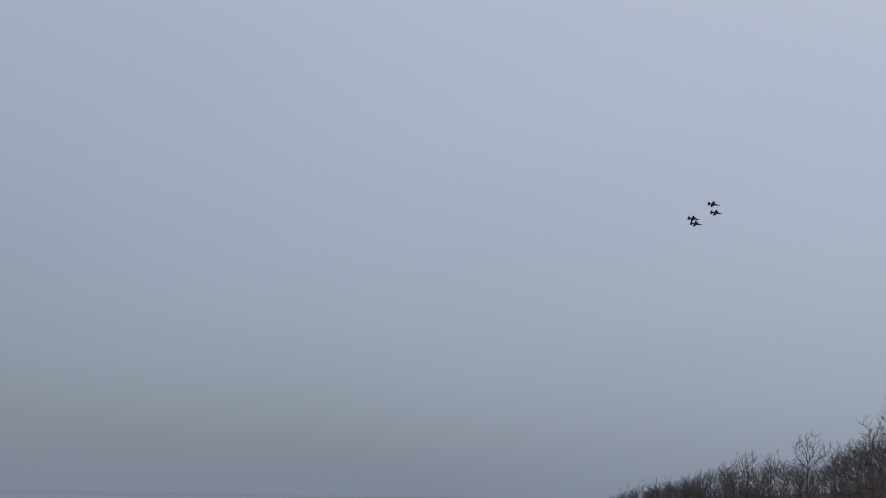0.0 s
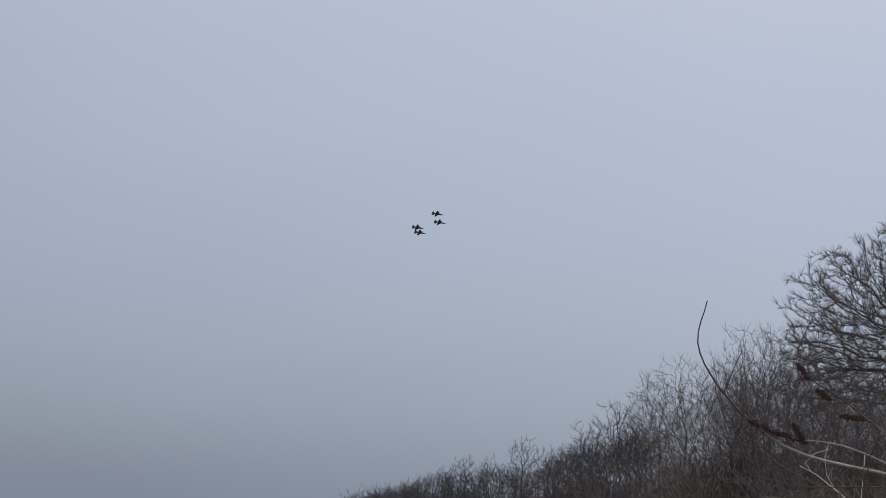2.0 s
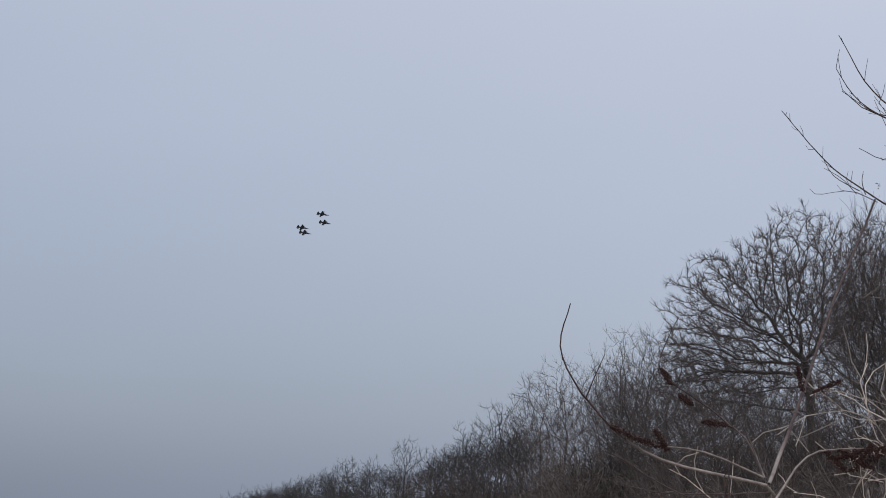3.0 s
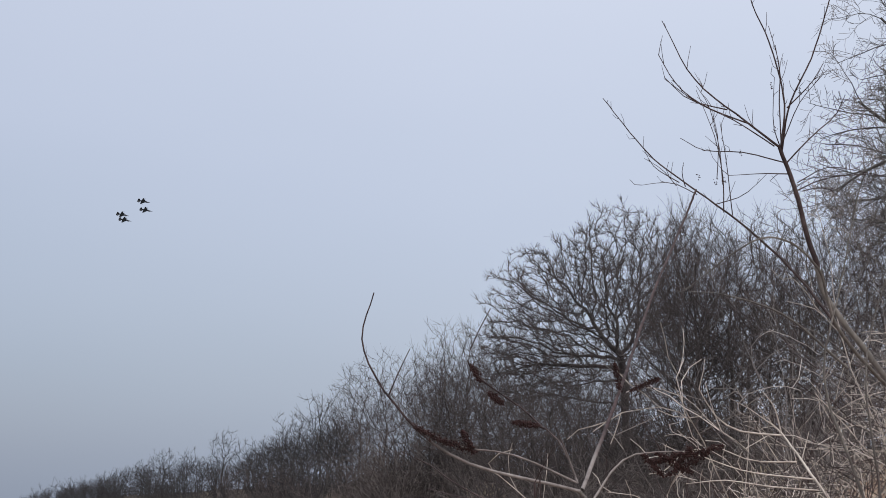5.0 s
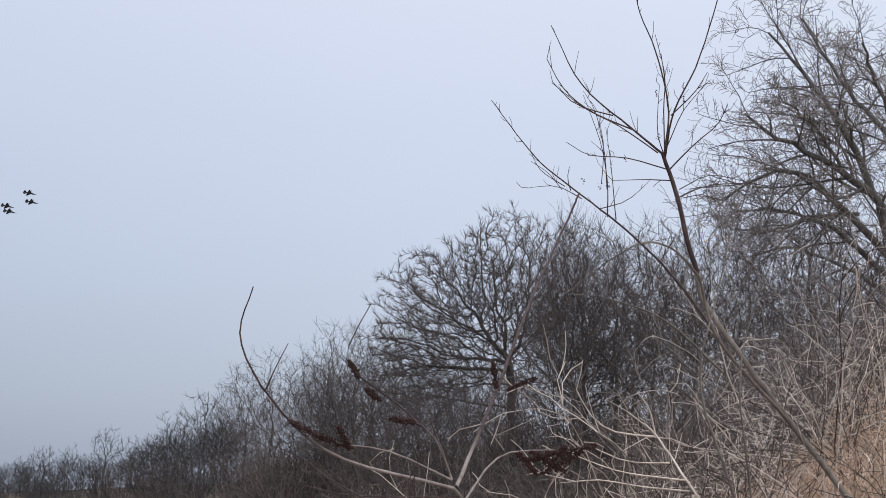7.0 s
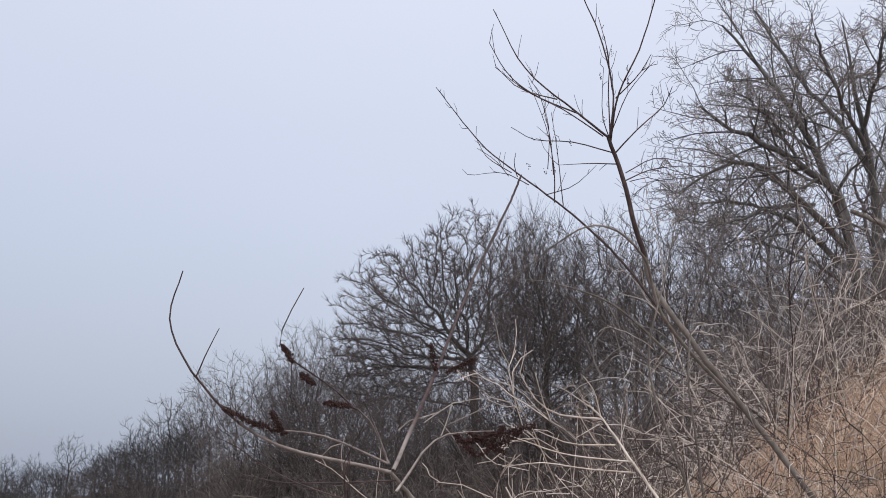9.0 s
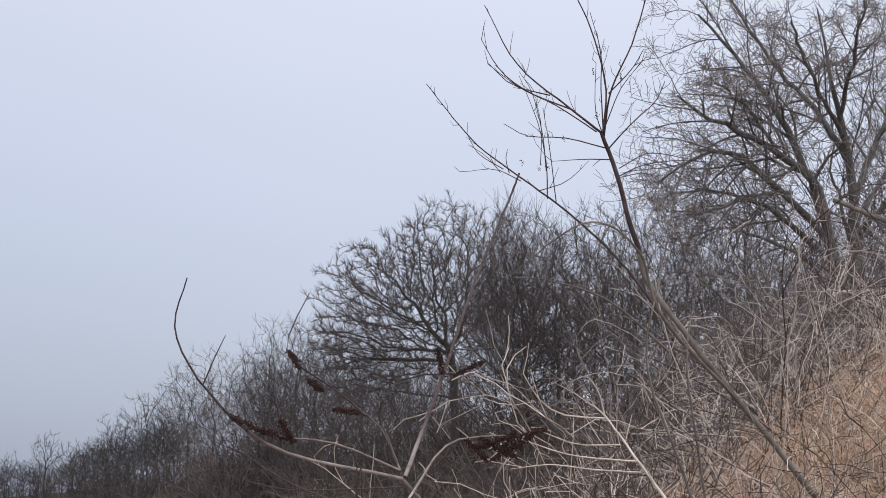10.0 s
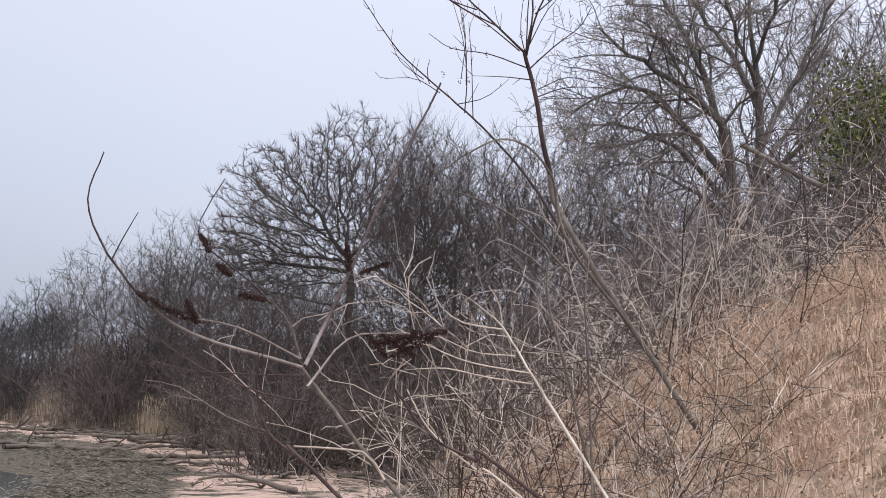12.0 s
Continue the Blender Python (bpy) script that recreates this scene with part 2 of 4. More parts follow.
def from_bm(name, bm, mat, smooth=True):
    me = bpy.data.meshes.new(name)
    bm.to_mesh(me)
    bm.free()
    me.materials.append(mat)
    for p in me.polygons:
        p.use_smooth = smooth
    return me


def smooth_path(points, n, wobble=0.0, rng=None):
    """n points on a smooth curve through a few given ones, a little uneven."""
    p = np.array(points, float)
    p = np.vstack([2 * p[0] - p[1], p, 2 * p[-1] - p[-2]])
    out = []
    for u in np.linspace(0, len(points) - 1 - 1e-6, n):
        i, f = int(u), u - int(u)
        a, b, c, d = p[i : i + 4]
        out.append(0.5 * (2 * b + (c - a) * f + (2 * a - 5 * b + 4 * c - d) * f * f + (3 * b - a - 3 * c + d) * f**3))
    out = np.array(out)
    if wobble:
        out[1:-1] += rng.normal(0, wobble, (n - 2, 3))
    return out


def tube_mesh(name, tubes, mat):
    """One mesh of many tapered tubes: (points, first radius or all radii, last radius, sides)."""
    groups = {}
    for pts, r0, r1, sides in tubes:
        groups.setdefault((len(pts), sides), []).append((pts, r0, r1))
    verts, quads, base = [], [], 0
    for (n, sides), some in groups.items():
        p = np.array([s[0] for s in some], float)
        rad = np.array([np.linspace(s[1], s[2], n) if np.ndim(s[1]) == 0 else s[1] for s in some])
        tan = np.gradient(p, axis=1)
        tan /= np.linalg.norm(tan, axis=2, keepdims=True) + 1e-9
        flat = (np.abs(tan[:, :, 2].mean(1)) < 0.8)[:, None, None]
        ref = np.where(flat, np.array([0, 0, 1.0]), np.array([1.0, 0, 0]))
        nor = np.cross(tan, np.broadcast_to(ref, tan.shape))
        nor /= np.linalg.norm(nor, axis=2, keepdims=True) + 1e-9
        bi = np.cross(tan, nor)
        a = np.arange(sides) * 2 * np.pi / sides
        ring = p[:, :, None] + rad[:, :, None, None] * (np.cos(a)[:, None] * nor[:, :, None] + np.sin(a)[:, None] * bi[:, :, None])
        m = len(some)
        verts.append(ring.reshape(-1, 3))
        idx = np.arange(m * n * sides).reshape(m, n, sides)
        nxt = np.roll(idx, -1, axis=2)
        q = np.stack([idx[:, :-1], nxt[:, :-1], nxt[:, 1:], idx[:, 1:]], -1).reshape(-1, 4) + base
        quads.append(q)
        base += m * n * sides
    return mesh_of(name, np.concatenate(verts), np.concatenate(quads), mat)


def unit(v):
    return v / (math.sqrt(v[0] * v[0] + v[1] * v[1] + v[2] * v[2]) + 1e-9)


def aside(d, angle, turn):
    """A direction that leaves d by an angle, turned round it."""
    ref = np.array([0, 0, 1.0]) if abs(d[2]) < 0.9 else np.array([1.0, 0, 0])
    a = unit(np.cross(d, ref))
    b = np.cross(d, a)
    return math.cos(angle) * d + math.sin(angle) * (math.cos(turn) * a + math.sin(turn) * b)


SIDES = (8, 6, 5, 4, 3, 3)


def grow(out, rng, p, d, length, r, level, spec):
    """A branch and all that it carries; out[level] takes the tubes."""
    n = spec["seg"][level]
    pts, dirs = [p], [d]
    curl = rng.normal(0, spec["curl"], 3) / n
    for _ in range(n):
        d = unit(d + curl + rng.normal(0, spec["wob"][level], 3) + np.array([0, 0, spec["up"][level]]))
        p = p + d * (length / n)
        pts.append(p)
        dirs.append(d)
    last = level == len(spec["kids"])
    r1 = r * (0.35 if not last else 0.5)
    clothe(out, rng, pts, dirs, length, r, max(r1, spec["thin"]), level, spec)


def clothe(out, rng, pts, dirs, length, r, r1, level, spec):
    """Adds a branch of a given course, and grows its side branches."""
    n = len(pts) - 1
    out[level].append((pts, r, r1, SIDES[min(level, 5)]))
    if level == len(spec["kids"]):
        return
    k, lo = spec["kids"][level], spec["low"][level]
    turn = rng.uniform(0, 6.28)
    for j in range(k):
        f = min(1.0, lo + (1 - lo) * (j + rng.uniform(0.2, 1.0)) / k)
        i = min(int(f * n), n - 1)
        q = pts[i] + (pts[i + 1] - pts[i]) * (f * n - i)
        turn += 2.4 + rng.normal(0, 0.3)
        angle = radians(rng.uniform(*spec["angle"][level])) * (0.6 if j == k - 1 else 1.0)
        child = aside(dirs[i + 1], angle, turn)
        span = length * spec["ratio"][level] * rng.uniform(0.7, 1.2) * (1.0 - 0.35 * f)
        grow(out, rng, q, child, span, max((r + (r1 - r) * f) * spec["slim"], spec["thin"]), level + 1, spec)


def drawn_tree(name, seed, spec, trunk, limbs, label, bark, twig):
    """A tree whose trunk and main limbs follow given lines: (first radius, last radius, points)."""
    rng = np.random.default_rng(seed)
    base = trunk[0][2][0]
    tree = thing(name, base, label, "tree")
    home = np.array(base)
    out = [[] for _ in range(len(spec["kids"]) + 1)]
    for r0, r1, points in trunk:
        part("trunk", tube_mesh("trunk", [(list(smooth_path(points, 12, 0.012, rng) - home), r0, r1, 10)], bark), tree)
    for r0, r1, points in limbs:
        pts = smooth_path(points, 14, 0.02, rng) - home
        dirs = [unit(pts[min(i + 1, 13)] - pts[max(i - 1, 0)]) for i in range(14)]
        length = float(np.linalg.norm(np.diff(pts, axis=0), axis=1).sum())
        clothe(out, rng, list(pts), dirs, length, r0, r1, 1, spec)
    for t in out[1]:
        part("limb", tube_mesh("limb", [t], bark), tree)
    tagged(part("branch_tangle", tube_mesh("branch_tangle", out[2], bark), tree), kind="stuff")
    part("crown", tube_mesh("crown", sum(out[3:], []), twig), tree, "fine leafless twigs")
    return tree


def spec_of(kids, length, seg=(5, 5, 4, 3, 2), wob=(0.08, 0.16, 0.2, 0.22, 0.2), up=(0.03, 0.07, 0.05, 0.05, 0.03),
            low=(0.3, 0.2, 0.15, 0.1), angle=((25, 60), (30, 65), (30, 65), (25, 60)), ratio=(0.75, 0.55, 0.5, 0.5), slim=0.62, thin=0.005, curl=0.35):
    return dict(curl=curl, kids=kids, length=length, seg=seg, wob=wob, up=up, low=low, angle=angle, ratio=ratio, slim=slim, thin=thin)


def colonise(rng, stem, goals, step, kill, rounds=90):
    """Branches that grow from a stem towards many goal points, each node a step from its parent."""
    nodes, parents = [np.array(p, float) for p in stem], list(range(-1, len(stem) - 1))
    kids = [1] * (len(stem) - 1) + [0]
    goals = np.array(goals)
    base = np.array(nodes)
    d = np.linalg.norm(goals[:, None] - base[None], axis=2)
    near, dist = d.argmin(1), d.min(1)
    for _ in range(rounds):
        if not len(goals):
            break
        fresh = []
        for i in np.unique(near):
            if kids[i] > 3:
                continue
            way = goals[near == i] - nodes[i]
            way = (way / np.linalg.norm(way, axis=1, keepdims=True)).mean(0)
            old = nodes[i] - nodes[max(parents[i], 0)]
            go = unit(unit(way + rng.normal(0, 0.24, 3)) + 0.45 * unit(old))
            kids[i] += 1
            fresh.append(len(nodes))
            nodes.append(nodes[i] + go * step)
            parents.append(int(i))
            kids.append(0)
        if not fresh:
            break
        d = np.linalg.norm(goals[:, None] - np.array([nodes[k] for k in fresh])[None], axis=2)
        nearer = d.min(1) < dist
        near = np.where(nearer, np.array(fresh)[d.argmin(1)], near)
        dist = np.minimum(dist, d.min(1))
        keep = dist > kill
        goals, near, dist = goals[keep], near[keep], dist[keep]
    return np.array(nodes), parents


def crowned_tree(name, seed, stem, blobs, goals, step, kill, tip, twig_size, twigs, label, group="", bark=None, twig=None, lift=0.35, limbs=0, hollow=0.35):
    """A leafless tree whose branches fill rounded masses: blobs of (centre, radii)."""
    rng = np.random.default_rng(seed)
    tree = thing(name, (0, 0, 0), label, "tree", group)
    spots = []
    for k in range(goals):
        c, r = blobs[k % len(blobs)]
        v = unit(rng.normal(0, 1, 3)) * rng.uniform(hollow**2, 1.0) ** 0.5
        v *= 1 + 0.13 * math.sin(3.1 * v[0] + 2.3 * v[1] + seed) * math.cos(2.7 * v[2] + seed)
        spots.append(np.array(c) + v * np.array(r))
    nodes, parents = colonise(rng, smooth_path(stem, 8, 0.02, rng), spots, step, kill)
    n = len(nodes)
    kids = [[] for _ in range(n)]
    for i in range(1, n):
        kids[parents[i]].append(i)
    mass = np.zeros(n)
    for i in range(n - 1, -1, -1):
        mass[i] = sum(mass[k] for k in kids[i]) if kids[i] else 1.0
    rad = tip * mass ** (1 / 2.35)
    rad[:8] = np.maximum(rad[:8], rad[7] * np.linspace(1.35, 1.0, 8))
    chains, todo = [], [(0, [])]
    while todo:
        i, lead = todo.pop()
        line = lead + [i]
        while kids[i]:
            order = sorted(kids[i], key=lambda k: -mass[k])
            for k in order[1:]:
                todo.append((k, [i]))
            i = order[0]
            line.append(i)
        chains.append(line)
    stems, boughs, rest = [], [], []
    for c in chains:
        r = rad[c].copy()
        if c[0] and len(c) > 1:
            r[0] = r[1]
        big = r.max()
        tube = (list(nodes[c]), r, None, 8 if big > 0.05 else 5 if big > 0.02 else 4 if big > 0.01 else 3)
        (stems if c[0] == 0 else boughs if big > 3.4 * tip and len(boughs) < limbs else rest).append(tube)
    fine = []
    for i in range(8, n):
        if mass[i] > 14:
            continue
        d = unit(nodes[i] - nodes[parents[i]])
        for _ in range(twigs if kids[i] else twigs + 2):
            a = aside(d, radians(rng.uniform(12, 55)), rng.uniform(0, 6.28)) + np.array([0, 0, lift * rng.uniform(0, 1.2)])
            size = twig_size * rng.uniform(0.5, 1.3)
            mid = nodes[i] + a * size * 0.5 + rng.normal(0, 0.05 * size, 3)
            end = mid + unit(a + rng.normal(0, 0.3, 3) + np.array([0, 0, lift])) * size * 0.5
            fine.append(([nodes[i], mid, end] if limbs else [nodes[i], end], tip * 0.85, tip * 0.4, 3))
    bark, twig = bark or BARK, twig or TWIG
    part("trunk", tube_mesh("trunk", stems, bark), tree)
    for t in boughs:
        part("limb", tube_mesh("limb", [t], bark), tree)
    tagged(part("branch_tangle", tube_mesh("branch_tangle", rest, bark), tree), kind="stuff")
    part("crown", tube_mesh("crown", fine, twig), tree, "fine leafless twigs")
    return tree


# ---- ground, water ----
FOOT_Y = (-400, -20, 0, 5, 9, 18, 30, 42, 50, 56, 64, 90, 120, 160, 220, 320, 900)
FOOT_X = (-60, -5, 0.8, 1.55, 3.55, 8.8, 13.0, 14.3, 12.5, 9.5, 8.0, 7.0, 4.5, 0.5, -8, 30, 600)


def from_foot(x, y):
    """How far a place lies landward of the foot of the bank."""
    return x - np.interp(y, FOOT_Y, FOOT_X)


def height(x, y):
    x, y = np.asarray(x, float), np.asarray(y, float)
    u = from_foot(x, y)
    land = np.maximum(u, 0)
    rise = 1 - 0.45 * np.clip((y - 30) / 25, 0, 1)
    bank = rise * 2.8 * (1 - np.exp(-land / 2.3)) + 0.05 * np.minimum(land, 60)
    beach = np.maximum((0.036 - 0.008 * np.clip((y - 27) / 7, 0, 1)) * np.minimum(u, 0), -2.5)
    turf = np.clip(u / 0.8, 0, 1) * np.clip((13 - y) / 3, 0, 1) * np.clip(y / 2, 0, 1)
    hummock = 0.085 * np.sin(4.1 * x + 1.7 * np.sin(2.3 * y)) * np.sin(3.7 * y + 1.3 * np.sin(2.9 * x)) + 0.03 * np.sin(9.3 * x + 2.1 * y) * np.sin(8.1 * y - 3.0 * x)
    bumps = 0.035 * np.sin(1.7 * x + 0.6 * y) * np.sin(1.3 * y - 0.4 * x) + 0.02 * np.sin(3.9 * x + 1.1) * np.sin(3.1 * y)
    return bank + beach + turf * hummock + bumps * np.clip((u + 9) / 9, 0.1, 1)


def build_ground():
    def axis(lo, near0, near1, hi, step):
        mid = np.arange(near0, near1, step)
        grow_by = np.geomspace(step, hi - near1, 45)
        down = np.geomspace(step, near0 - lo, 45)
        return np.concatenate([near0 - down[::-1], mid, near1 + grow_by])

    xs, ys = axis(-3000, -6, 26, 3000, 0.25), axis(-3000, -3, 66, 4000, 0.3)
    gx, gy = np.meshgrid(xs, ys, indexing="ij")
    v = np.stack([gx, gy, height(gx, gy)], -1).reshape(-1, 3)
    i = np.arange(len(xs) * len(ys)).reshape(len(xs), len(ys))
    q = np.stack([i[:-1, :-1], i[1:, :-1], i[1:, 1:], i[:-1, 1:]], -1).reshape(-1, 4)
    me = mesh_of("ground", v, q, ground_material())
    mark = me.attributes.new("bank", "FLOAT", "POINT")
    mark.data.foreach_set("value", from_foot(gx, gy).ravel().astype(np.float32))
    tagged(new("ground", me), "sandy beach rising to a grassy wooded bank", "ground", kind="structure")


build_ground()
w = 4700.0
water = new("water", mesh_of("water", [(-w, -w, -0.268), (w, -w, -0.268), (w, w, -0.268), (-w, w, -0.268)], [(0, 1, 2, 3)], water_material()))
tagged(water, "calm pale shallow water at the beach edge", "water", kind="structure")


def on_ground(x, y):
    return float(height(x, y))


# ---- the wood: skyline trees as places with the height of their tops ----
SHORE = "bare trees of the shore wood"


def kind_of_tree(seed, label, crown, wide, tall, goals, tip, far=False, lean=0.0, fork=2.6):
    """A tree 8 m high, to be scaled when planted."""
    blobs = [((lean, 0, crown), (wide, wide, tall)), ((lean - 0.35 * wide, 0.3 * wide, crown - 0.8), (wide * 0.8, wide * 0.8, tall * 0.75)), ((lean + 0.4 * wide, -0.3 * wide, crown - 0.6), (wide * 0.75, wide * 0.8, tall * 0.8))]
    bark, twig = (FAR_TWIG, FAR_TWIG) if far else (FAR_BARK, TWIG)
    return crowned_tree("bare_tree", seed, [(0, 0, -0.4), (0.12 * lean + 0.1, 0.05, fork * 0.5), (0.5 * lean, 0, fork)], blobs, goals, 0.42 if far else 0.3, 0.48 if far else 0.34, tip, 0.55 if far else 0.42, 2, label, SHORE, bark, twig)


KINDS = [
    kind_of_tree(11, "slender leafless tree on the shore bank", 5.4, 1.9, 2.5, 520, 0.0065, lean=0.5),
    kind_of_tree(12, "round-headed leafless tree on the shore bank", 5.5, 2.5, 2.4, 680, 0.0065),
    kind_of_tree(13, "low-forked leafless tree on the shore bank", 4.9, 2.3, 3.0, 650, 0.0065, lean=-0.6, fork=1.2),
    kind_of_tree(14, "upright narrow leafless tree on the shore bank", 5.0, 1.6, 2.9, 520, 0.0065, fork=1.8),
    kind_of_tree(15, "distant round-headed leafless tree of the shore wood", 5.6, 2.2, 2.3, 260, 0.015, True),
    kind_of_tree(16, "distant low-forked leafless tree of the shore wood", 5.0, 2.5, 2.8, 290, 0.015, True, lean=0.5, fork=1.4),
    kind_of_tree(17, "distant slender leafless tree of the shore wood", 5.7, 1.6, 2.3, 200, 0.015, True, lean=-0.3, fork=3.2),
]
used = set()


def plant(kind, x, y, top, turn):
    """Stands a tree on the ground so that its top reaches the given height."""
    z = on_ground(x, y)
    s = (top - z) / 8.0
    m = pose(x, y, z, 0, 0, turn) @ Matrix.Diagonal((s, s, s, 1))
    if kind not in used:
        used.add(kind)
        KINDS[kind].matrix_basis = m
        return KINDS[kind]
    tree = copy_thing(KINDS[kind], m)
    tree.matrix_basis = m
    return tree


# how high the wood stands against the sky, by compass bearing, and how far off its front trees are
HEADS = [
    (1.0, 1.25, 205, 5), (2.0, 1.6, 190, 4), (2.8, 2.05, 175, 4), (3.8, 2.05, 168, 5), (5.06, 2.95, 150, 6), (6.1, 2.4, 140, 5), (7.0, 2.55, 128, 4), (7.85, 3.45, 110, 4), (8.9, 4.45, 92, 6),
    (9.7, 4.15, 86, 5), (10.5, 5.2, 74, 1), (11.5, 6.1, 66, 1), (12.7, 6.25, 62, 2), (13.3, 6.0, 58, 0), (14.05, 7.5, 55, 3), (14.8, 7.2, 56, 1), (15.6, 7.6, 58, 2), (25.3, 11.6, 36, 1), (26.8, 11.2, 34, 3),
    (28.4, 11.4, 33, 1), (30.0, 11.7, 32, 0), (31.6, 11.4, 31, 2), (33.0, 11.2, 30, 1), (24.4, 11.8, 39, 2), (26.0, 11.7, 38, 2), (27.6, 11.6, 37, 1), (29.2, 11.6, 36, 2),
    (15.7, 5.8, 40, 2), (17.0, 5.5, 38, 2), (18.4, 5.8, 37, 2), (19.7, 6.0, 36, 2), (20.6, 5.8, 37, 2), (21.4, 6.2, 36, 2), (22.4, 6.2, 34, 2),
]
BEARING = (-3.0, -2.0, -0.6, 1.0, 2.9, 4.1, 6.5, 7.6, 8.9, 10.2, 11.2, 12.3, 14.2, 15.2, 16.3, 21.6, 23.3, 29.4, 33.4, 40)
SKYLINE = (0.0, 0.45, 0.7, 1.45, 2.0, 2.0, 2.5, 3.2, 4.3, 4.4, 5.8, 6.7, 7.9, 8.1, 7.0, 6.4, 11.6, 11.4, 10.9, 10.3)
FRONT = (280, 255, 230, 200, 172, 160, 138, 110, 86, 80, 66, 61, 54, 51, 46, 46, 35, 31, 28, 24)
rng = np.random.default_rng(5)
for n, (a, el, d, kind) in enumerate(HEADS):
    plant(kind, d * math.sin(radians(a)), d * math.cos(radians(a)), 1.6 + d * math.tan(radians(el)), 47 * n)
for layer in range(3):
    bearing = -2.6
    while bearing < (38, 38, 12)[layer]:
        a = bearing + rng.uniform(-0.25, 0.25)
        far = a < 10
        d = float(np.interp(a, BEARING, FRONT)) * (1 + 0.13 * layer + rng.uniform(-0.04, 0.06))
        x, y = d * math.sin(radians(a)), d * math.cos(radians(a))
        top = 1.6 + d * math.tan(radians(float(np.interp(a, BEARING, SKYLINE)) * rng.uniform(0.64, 0.9) * (1, 0.98, 0.95)[layer]))
        top = max(top, on_ground(x, y) + (2.4 if far else 4.0))
        plant(int(rng.integers(4, 7)) if far else int(rng.integers(0, 4)), x, y, top, rng.uniform(0, 360) + (170 if 22.5 < a < 24 else 0))
        bearing += (0.55 if far else (1.6, 2.3, 2.6)[layer]) * rng.uniform(0.8, 1.25)

# taller trees crowding behind the large one, higher on the bank
for a, d, el in ((33.5, 31, 15.5), (36.5, 27, 19.0), (40.5, 25, 17.5), (43.0, 28, 18.5), (45.5, 24, 19.0), (39.0, 33, 16.0)):
    x, y = d * math.sin(radians(a)), d * math.cos(radians(a))
    plant(int(rng.integers(0, 3)), x, y, 1.6 + d * math.tan(radians(el)), rng.uniform(0, 360))

# lower trees closing the gap before the spreading one
for a, d, el in ((13.6, 57, 5.6), (14.6, 55, 5.9), (15.5, 53, 6.0), (16.3, 56, 6.4), (17.2, 52, 6.2), (18.2, 54, 6.6), (19.3, 52, 6.4), (20.5, 50, 6.8)):
    plant(int(rng.integers(0, 4)), d * math.sin(radians(a)), d * math.cos(radians(a)), 1.6 + d * math.tan(radians(el)), rng.uniform(0, 360))

# the broad spreading tree and the dense dark one beside it
def seen_from(bearing, elevation, d):
    """A place by its bearing, its height over the standpoint in degrees, and its distance."""
    return (d * math.sin(radians(bearing)), d * math.cos(radians(bearing)), 1.6 + d * math.tan(radians(elevation)))


foot = (15.25, 39.2, on_ground(15.25, 39.2) - 0.3)
crowned_tree("spreading_tree", 21, [foot, (15.1, 39.15, 4.6), (14.98, 39.1, 5.7)],
             [(seen_from(18.3, 6.9, 42.0), (2.35, 2.2, 2.45)), (seen_from(21.3, 8.6, 42.0), (2.0, 2.2, 2.4)), (seen_from(19.9, 7.6, 41.2), (2.6, 2.0, 2.35)), (seen_from(17.2, 5.4, 42.4), (1.8, 1.8, 1.5))],
             3000, 0.16, 0.19, 0.0072, 0.24, 5, "broad round-crowned leafless tree on the bank", bark=FAR_BARK, limbs=26, hollow=0.2)
foot = (15.2, 34.2, on_ground(15.2, 34.2) - 0.3)
crowned_tree("dense_tree", 22, [foot, (15.25, 34.2, 3.2), (15.2, 34.2, 4.4)],
             [(seen_from(23.9, 8.1, 37.4), (1.2, 1.3, 2.2)), (seen_from(24.6, 5.6, 37.4), (1.5, 1.5, 1.8)), (seen_from(23.2, 6.3, 37.2), (1.1, 1.3, 1.7))],
             1700, 0.16, 0.18, 0.0058, 0.5, 3, "dark dense leafless tree hung with fine twigs", bark=FAR_BARK, twig=TWIG, lift=0.75, limbs=12, hollow=0.0)

# the large tree higher on the bank, with long limbs arching out over the scrub
big_spec = spec_of((0, 15, 9, 7), 1, seg=(5, 7, 5, 4, 2), wob=(0.05, 0.09, 0.14, 0.18, 0.2), up=(0, 0, 0.02, 0.02, 0.02), low=(0.3, 0.18, 0.12, 0.1),
                   angle=((25, 60), (28, 65), (28, 65), (28, 60)), ratio=(0.8, 0.42, 0.52, 0.55), slim=0.48, thin=0.0032, curl=0.6)
LARGE_TRUNK = [
    (0.17, 0.068, [(13.3, 17.66, 2.35), (13.17, 17.63, 3.88), (12.99, 17.65, 4.64), (12.81, 17.59, 5.57)]),
    (0.13, 0.01, [(13.36, 17.6, 2.35), (13.28, 17.55, 3.88), (13.20, 17.36, 5.32), (13.03, 17.24, 6.32), (12.80, 17.11, 7.30), (12.49, 16.92, 8.42)]),
]
